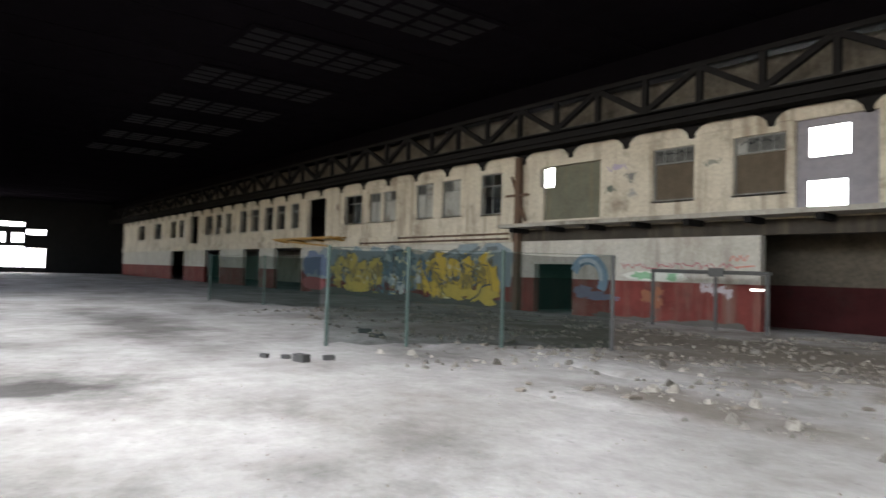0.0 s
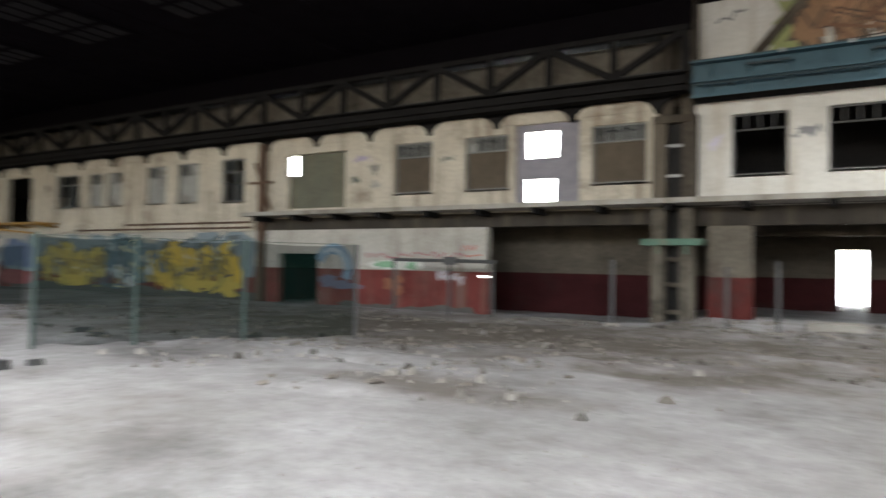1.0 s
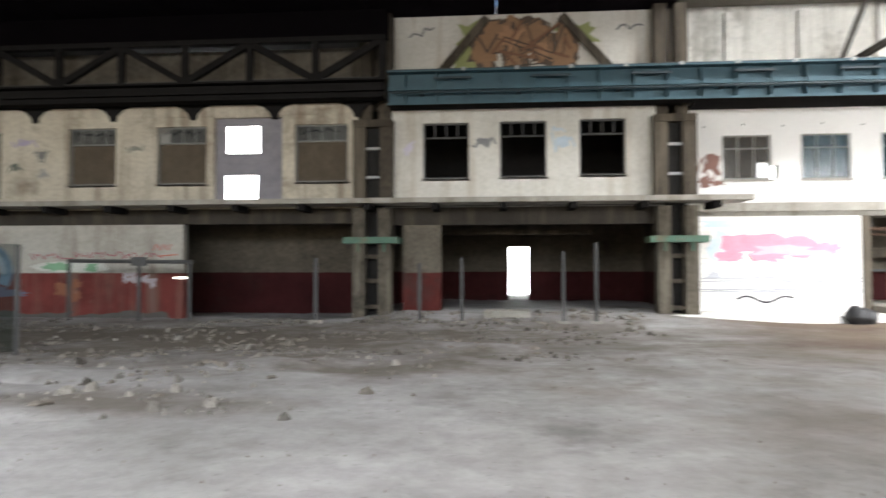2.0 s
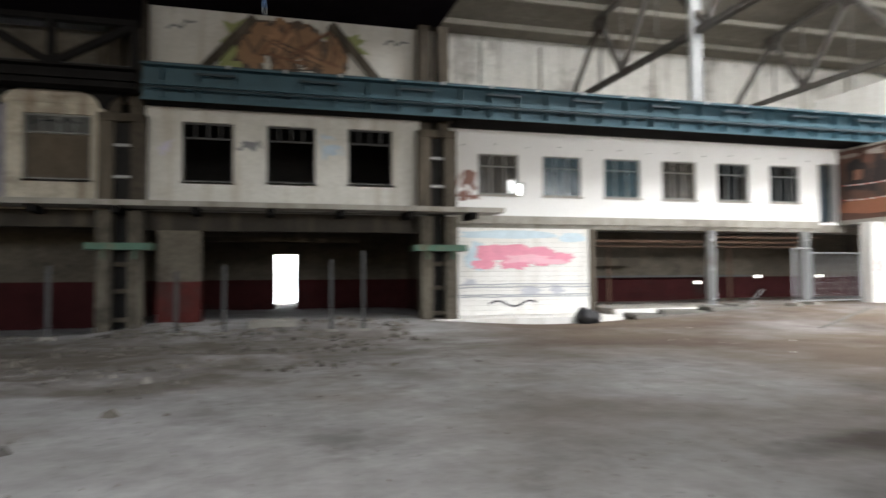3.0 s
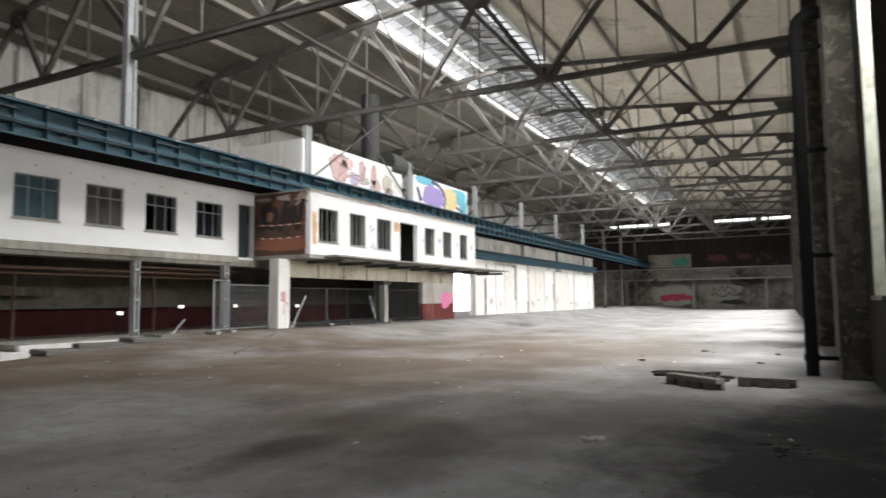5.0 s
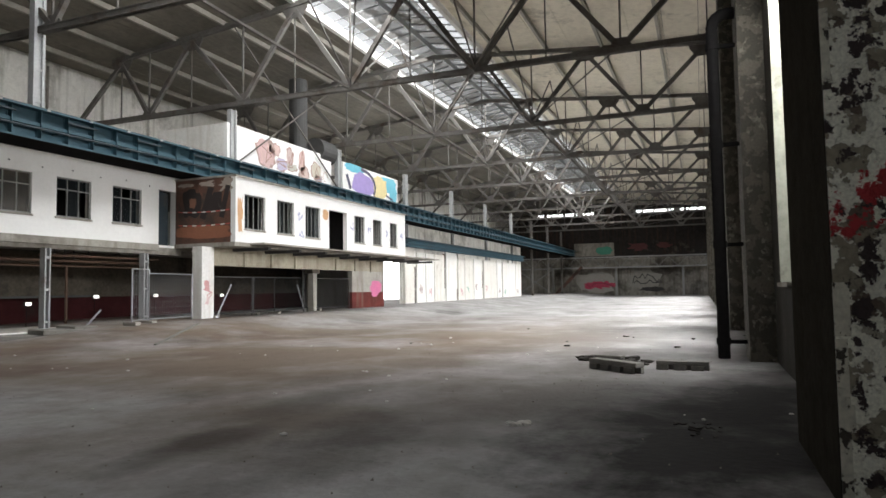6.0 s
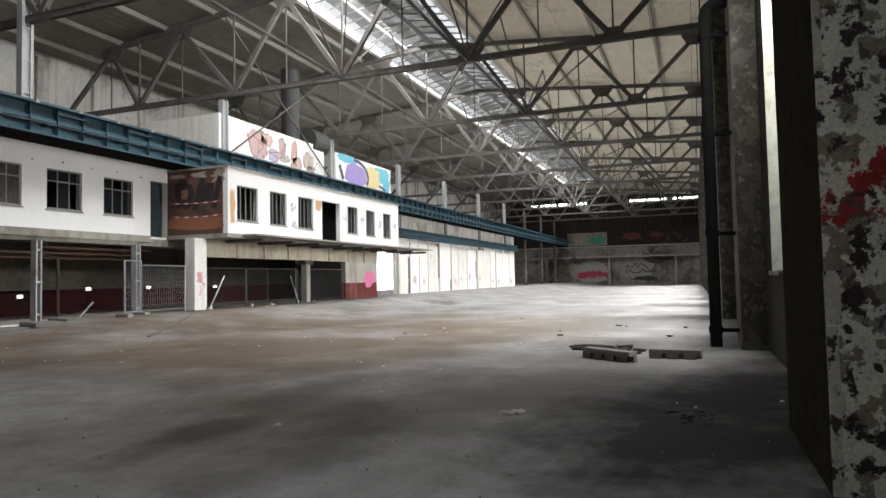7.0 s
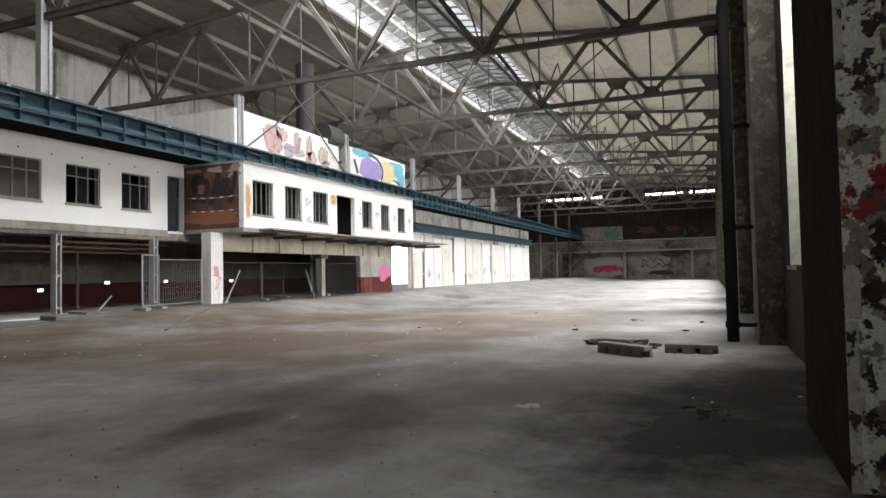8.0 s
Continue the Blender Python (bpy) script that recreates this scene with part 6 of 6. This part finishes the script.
for i in range(7):
    bm = rock_mesh(RR, 1.0)
    me = bpy.data.meshes.new("rubble_stone")
    bm.to_mesh(me)
    bm.free()
    me.materials.append(RUBBLEM)
    ROCKS.append(me)
for i in range(90):
    x, y = RR.uniform(-22, 1.5), RR.gauss(13, 3.0)
    if not 8 < y < 20:
        continue
    s = min(RR.lognormvariate(-2.75, 0.5), 0.17)
    o = tagged(new("rubble_stone", RR.choice(ROCKS)), "broken piece of masonry on the dusty floor", "rubble", "rubble stones")
    o.location, o.scale, o.rotation_euler = (x, y, ground_z(x, y) + 0.2 * s), (s, s, s), (0, 0, RR.uniform(0, 6))
for i in range(50):
    x, y = RR.uniform(-3.0, 4.5), RR.uniform(18.3, 20.3)
    s = min(RR.lognormvariate(-2.7, 0.45), 0.16)
    o = tagged(new("rubble_stone", RR.choice(ROCKS)), "broken piece of masonry by the open bay", "rubble", "rubble stones")
    o.location, o.scale, o.rotation_euler = (x, y, ground_z(x, y) + 0.2 * s), (s, s, s), (0, 0, RR.uniform(0, 6))
# small rubble crust before the west wall, too much to count
bm = bmesh.new()
for i in range(9000):
    x, y = RR.uniform(-24, 4), RR.gauss(14.0, 3.6)
    if i % 6 == 0:
        x, y = RR.uniform(-9.5, 3.8), RR.gauss(19.3, 0.7)
    if not (8.0 if x < -1 else 11.5) < y < 20.3 or noise.noise(Vector((x * 0.5, y * 0.5, 9))) < -0.05:
        continue
    s = min(RR.lognormvariate(-3.35, 0.55), 0.12)
    c = Vector((x, y, ground_z(x, y)))
    k0 = RR.uniform(0, 2)
    ring = [bm.verts.new(c + Vector((math.cos(a + k0) * s * RR.uniform(0.7, 1.4), math.sin(a + k0) * s * RR.uniform(0.7, 1.4), -0.02))) for a in (0, 1.57, 3.14, 4.71)]
    cap = [bm.verts.new(v.co.lerp(c, RR.uniform(0.4, 0.9)) + Vector((0, 0, s * RR.uniform(0.3, 1.0)))) for v in ring]
    for k in range(4):
        bm.faces.new((ring[k], ring[(k + 1) % 4], cap[(k + 1) % 4], cap[k]))
    bm.faces.new(cap)
tagged(part("rubble", bm, CRUST), "crust of small broken masonry on the floor", "rubble", kind="stuff")
# clumps of pale broken plaster among the rubble, too much to count
bm = bmesh.new()
CLUMPS = [(-8.3, 9.4, 0.7, 0.4), (-6.4, 9.9, 0.9, 0.35), (-5.6, 8.0, 0.6, 0.3), (-4.4, 8.3, 0.5, 0.25), (-9.3, 7.3, 0.5, 0.25), (-3.2, 7.4, 0.5, 0.25), (-2.6, 11.2, 0.8, 0.4), (-11.6, 10.6, 0.8, 0.4), (-5.0, 12.6, 1.0, 0.4), (-0.6, 18.6, 1.2, 0.5), (-7.4, 15.0, 1.2, 0.5)]
for i in range(420):
    cx, cy, sx, sy = CLUMPS[i % len(CLUMPS)]
    c = Vector((RR.gauss(cx, sx * 1.1), RR.gauss(cy, sy * 1.6), 0))
    c.z = ground_z(c.x, c.y)
    q = min(RR.lognormvariate(-3.5, 0.6), 0.11)
    k0 = RR.uniform(0, 2)
    ring = [bm.verts.new(c + Vector((math.cos(a + k0) * q * RR.uniform(0.7, 1.4), math.sin(a + k0) * q * RR.uniform(0.7, 1.4), -0.02))) for a in (0, 1.26, 2.5, 3.77, 5.0)]
    cap = [bm.verts.new(v.co.lerp(c, RR.uniform(0.3, 0.8)) + Vector((0, 0, q * RR.uniform(0.5, 1.3)))) for v in ring]
    for k in range(5):
        bm.faces.new((ring[k], ring[(k + 1) % 5], cap[(k + 1) % 5], cap[k]))
    bm.faces.new(cap)
tagged(part("plaster_rubble", bm, mat("broken_plaster", (0.4, 0.375, 0.335), color2=(0.22, 0.2, 0.17), scale=5, bump=0.6, island=0.9)), "clumps of pale broken plaster on the floor", "rubble", kind="stuff")
# fine grit all over the floor, too small to count
bm = bmesh.new()
for i in range(2600):
    x, y = (RR.uniform(-16, 4), RR.uniform(1.5, 19)) if i % 2 else (RR.uniform(2, 36), RR.uniform(-0.6, 18))
    s = RR.uniform(0.008, 0.028)
    c = Vector((x, y, ground_z(x, y)))
    vs = [bm.verts.new(c + Vector((math.cos(a) * s * RR.uniform(0.6, 1.3), math.sin(a) * s * RR.uniform(0.6, 1.3), -0.01))) for a in (0, 2.1, 4.2)]
    top = bm.verts.new(c + Vector((RR.uniform(-0.4, 0.4) * s, RR.uniform(-0.4, 0.4) * s, s * 0.8)))
    for k in range(3):
        bm.faces.new((vs[k], vs[(k + 1) % 3], top))
tagged(part("grit", bm, RUBBLEM), "loose grit and crumbs on the floor", "grit", kind="stuff")
# dark hollow blocks on the pale floor
for x, y, s, r in ((-11.2, 4.7, 0.08, 20), (-10.85, 4.95, 0.08, 50), (-10.5, 5.0, 0.15, 10), (-10.3, 5.5, 0.1, 80), (-5.9, 6.7, 0.07, 30), (-5.5, 6.8, 0.07, 60), (-12.9, 8.0, 0.16, 15), (-14.0, 8.4, 0.16, 70)):
    t = thing("hollow_block", "dark hollow concrete block on the floor", "block", "hollow blocks", at=(x, y, 0))
    t.rotation_euler.z = radians(r)
    bm = B()
    for a, b_, c, d in ((0, 2, 0, 0.2), (0, 2, 0.8, 1), (0, 0.25, 0.2, 0.8), (0.87, 1.12, 0.2, 0.8), (1.75, 2, 0.2, 0.8)):
        box(bm, a * s, b_ * s, c * s, d * s, -0.01, s * 0.9)
    part("body", bm, STEEL, t)
# scrap heaps: dark crumbs by the beams and by the wall, a few pale chips
SCRAPS = []
for i, m in enumerate((mat("dark_scrap", (0.045, 0.04, 0.035), scale=4, bump=0.6), mat("pale_chips", (0.55, 0.53, 0.48), scale=5, bump=0.6))):
    bm = rock_mesh(RR, 1.0)
    me = bpy.data.meshes.new("rubble_stone")
    bm.to_mesh(me)
    bm.free()
    me.materials.append(m)
    SCRAPS.append(me)
for cx, cy, spread, count, lo, hi, kind in ((7.62, 2.05, 0.08, 9, 0.03, 0.06, 1), (8.0, 0.1, 0.17, 26, 0.01, 0.038, 0), (14.4, 1.5, 0.3, 14, 0.06, 0.17, 0), (14.6, 2.4, 0.1, 4, 0.12, 0.2, 0), (10.4, 1.9, 2.2, 8, 0.012, 0.03, 1), (16.2, 6.0, 3.5, 16, 0.02, 0.045, 1), (10.5, 9.5, 3.0, 14, 0.015, 0.04, 1), (21.0, 2.6, 3.0, 12, 0.03, 0.08, 0)):
    for i in range(count):
        x, y = RR.gauss(cx, spread), RR.gauss(cy, spread)
        s = RR.uniform(lo, hi)
        o = tagged(new("rubble_stone", SCRAPS[kind]), "pale chip of plaster on the floor" if kind else "dark crumbled scrap on the floor", "rubble", "rubble stones")
        o.location, o.scale, o.rotation_euler = (x, y, ground_z(x, y) + 0.2 * s), (s * 1.4, s, s * 1.5), (0, 0, RR.uniform(0, 6))
# dark bin bag and slabs by the plinth
for x, y, s in ((10.1, 19.5, 0.3), (10.35, 19.45, 0.26), (10.2, 19.6, 0.22)):
    bm = bmesh.new()
    bmesh.ops.create_icosphere(bm, subdivisions=3, radius=s)
    for v in bm.verts:
        v.co *= 1 + 0.25 * noise.noise(v.co * 6 + Vector((x, y, 0)))
        v.co.z *= 0.95
    for f in bm.faces:
        f.smooth = True
    o = tagged(part("rubbish_sack", bm, mat("black_plastic", (0.025, 0.025, 0.027), rough=0.4)), "crumpled dark rubbish sack by the plinth", "sack", "rubbish sacks")
    o.location = (x, y, ground_z(x, y) + s * 0.75)
for x, y, l, r in ((12.6, 19.9, 1.4, 8), (14.2, 20.0, 2.0, -6), (15.6, 19.8, 1.6, 4), (16.6, 20.1, 1.2, 15)):
    t = thing("broken_slab", "broken dark concrete slab at the platform edge", "slab", "broken slabs", at=(x, y, ground_z(x, y)))
    t.rotation_euler = (0.06, 0.03, radians(r))
    bm = box(B(), -l / 2, l / 2, -0.35, 0.35, -0.02, 0.13)
    bmesh.ops.bevel(bm, geom=bm.edges[:], offset=0.02, segments=1, affect="EDGES")
    part("body", bm, BLOCKM, t)

# pale timber on the floor before the open bays
for (x0, y0), (x1, y1) in (((14.9, 14.9), (19.6, 17.5)),):
    t = thing("timber", "grey weathered timber lying on the floor", "timber", "loose timber")
    part("plank", beam(B(), (x0, y0, ground_z(x0, y0) + 0.03), (x1, y1, ground_z(x1, y1) + 0.03), 0.08, 0.05), BLOCKM, t)
# shallow heaps of dust and crumbs on the west floor
for x, y, rx, ry, h in ((-5.6, 6.9, 1.3, 0.7, 0.09), (-10.2, 9.0, 1.6, 0.9, 0.12), (-7.0, 9.6, 1.8, 0.8, 0.12), (-13.0, 8.2, 1.2, 0.8, 0.1), (-3.6, 10.8, 1.5, 0.9, 0.1), (-1.2, 13.4, 2.0, 1.0, 0.12)):
    bm = B()
    rings = []
    for k in range(6):
        f = 1 - k / 5
        ring = []
        for i in range(22):
            a = 6.2832 * i / 22
            wob = 1 + 0.3 * noise.noise(Vector((math.cos(a) * 1.5 + x, math.sin(a) * 1.5 + y, k * 0.3)))
            px, py = x + math.cos(a) * rx * f * wob, y + math.sin(a) * ry * f * wob
            ring.append(bm.verts.new((px, py, ground_z(px, py) - 0.02 + h * (1 - f * f) + 0.02 * noise.noise(Vector((px * 5, py * 5, 1))))))
        rings.append(ring)
    for r0, r1 in zip(rings, rings[1:]):
        for i in range(22):
            bm.faces.new((r0[i], r0[(i + 1) % 22], r1[(i + 1) % 22], r1[i]))
    tagged(part("dust_mound", bm, FLOORM), "low mound of crumbled masonry on the floor", "mound", "dust mounds")
    for k in range(8):
        a, d = RR.uniform(0, 6.28), RR.uniform(0.2, 1.1)
        px, py, s = x + math.cos(a) * rx * d, y + math.sin(a) * ry * d, RR.uniform(0.03, 0.1)
        o = tagged(new("rubble_stone", RR.choice(ROCKS)), "broken piece of masonry on a rubble heap", "rubble", "rubble stones")
        o.location, o.scale, o.rotation_euler = (px, py, ground_z(px, py) + max(0, h * (1 - d * d)) + 0.1 * s), (s, s, s), (0, 0, a)
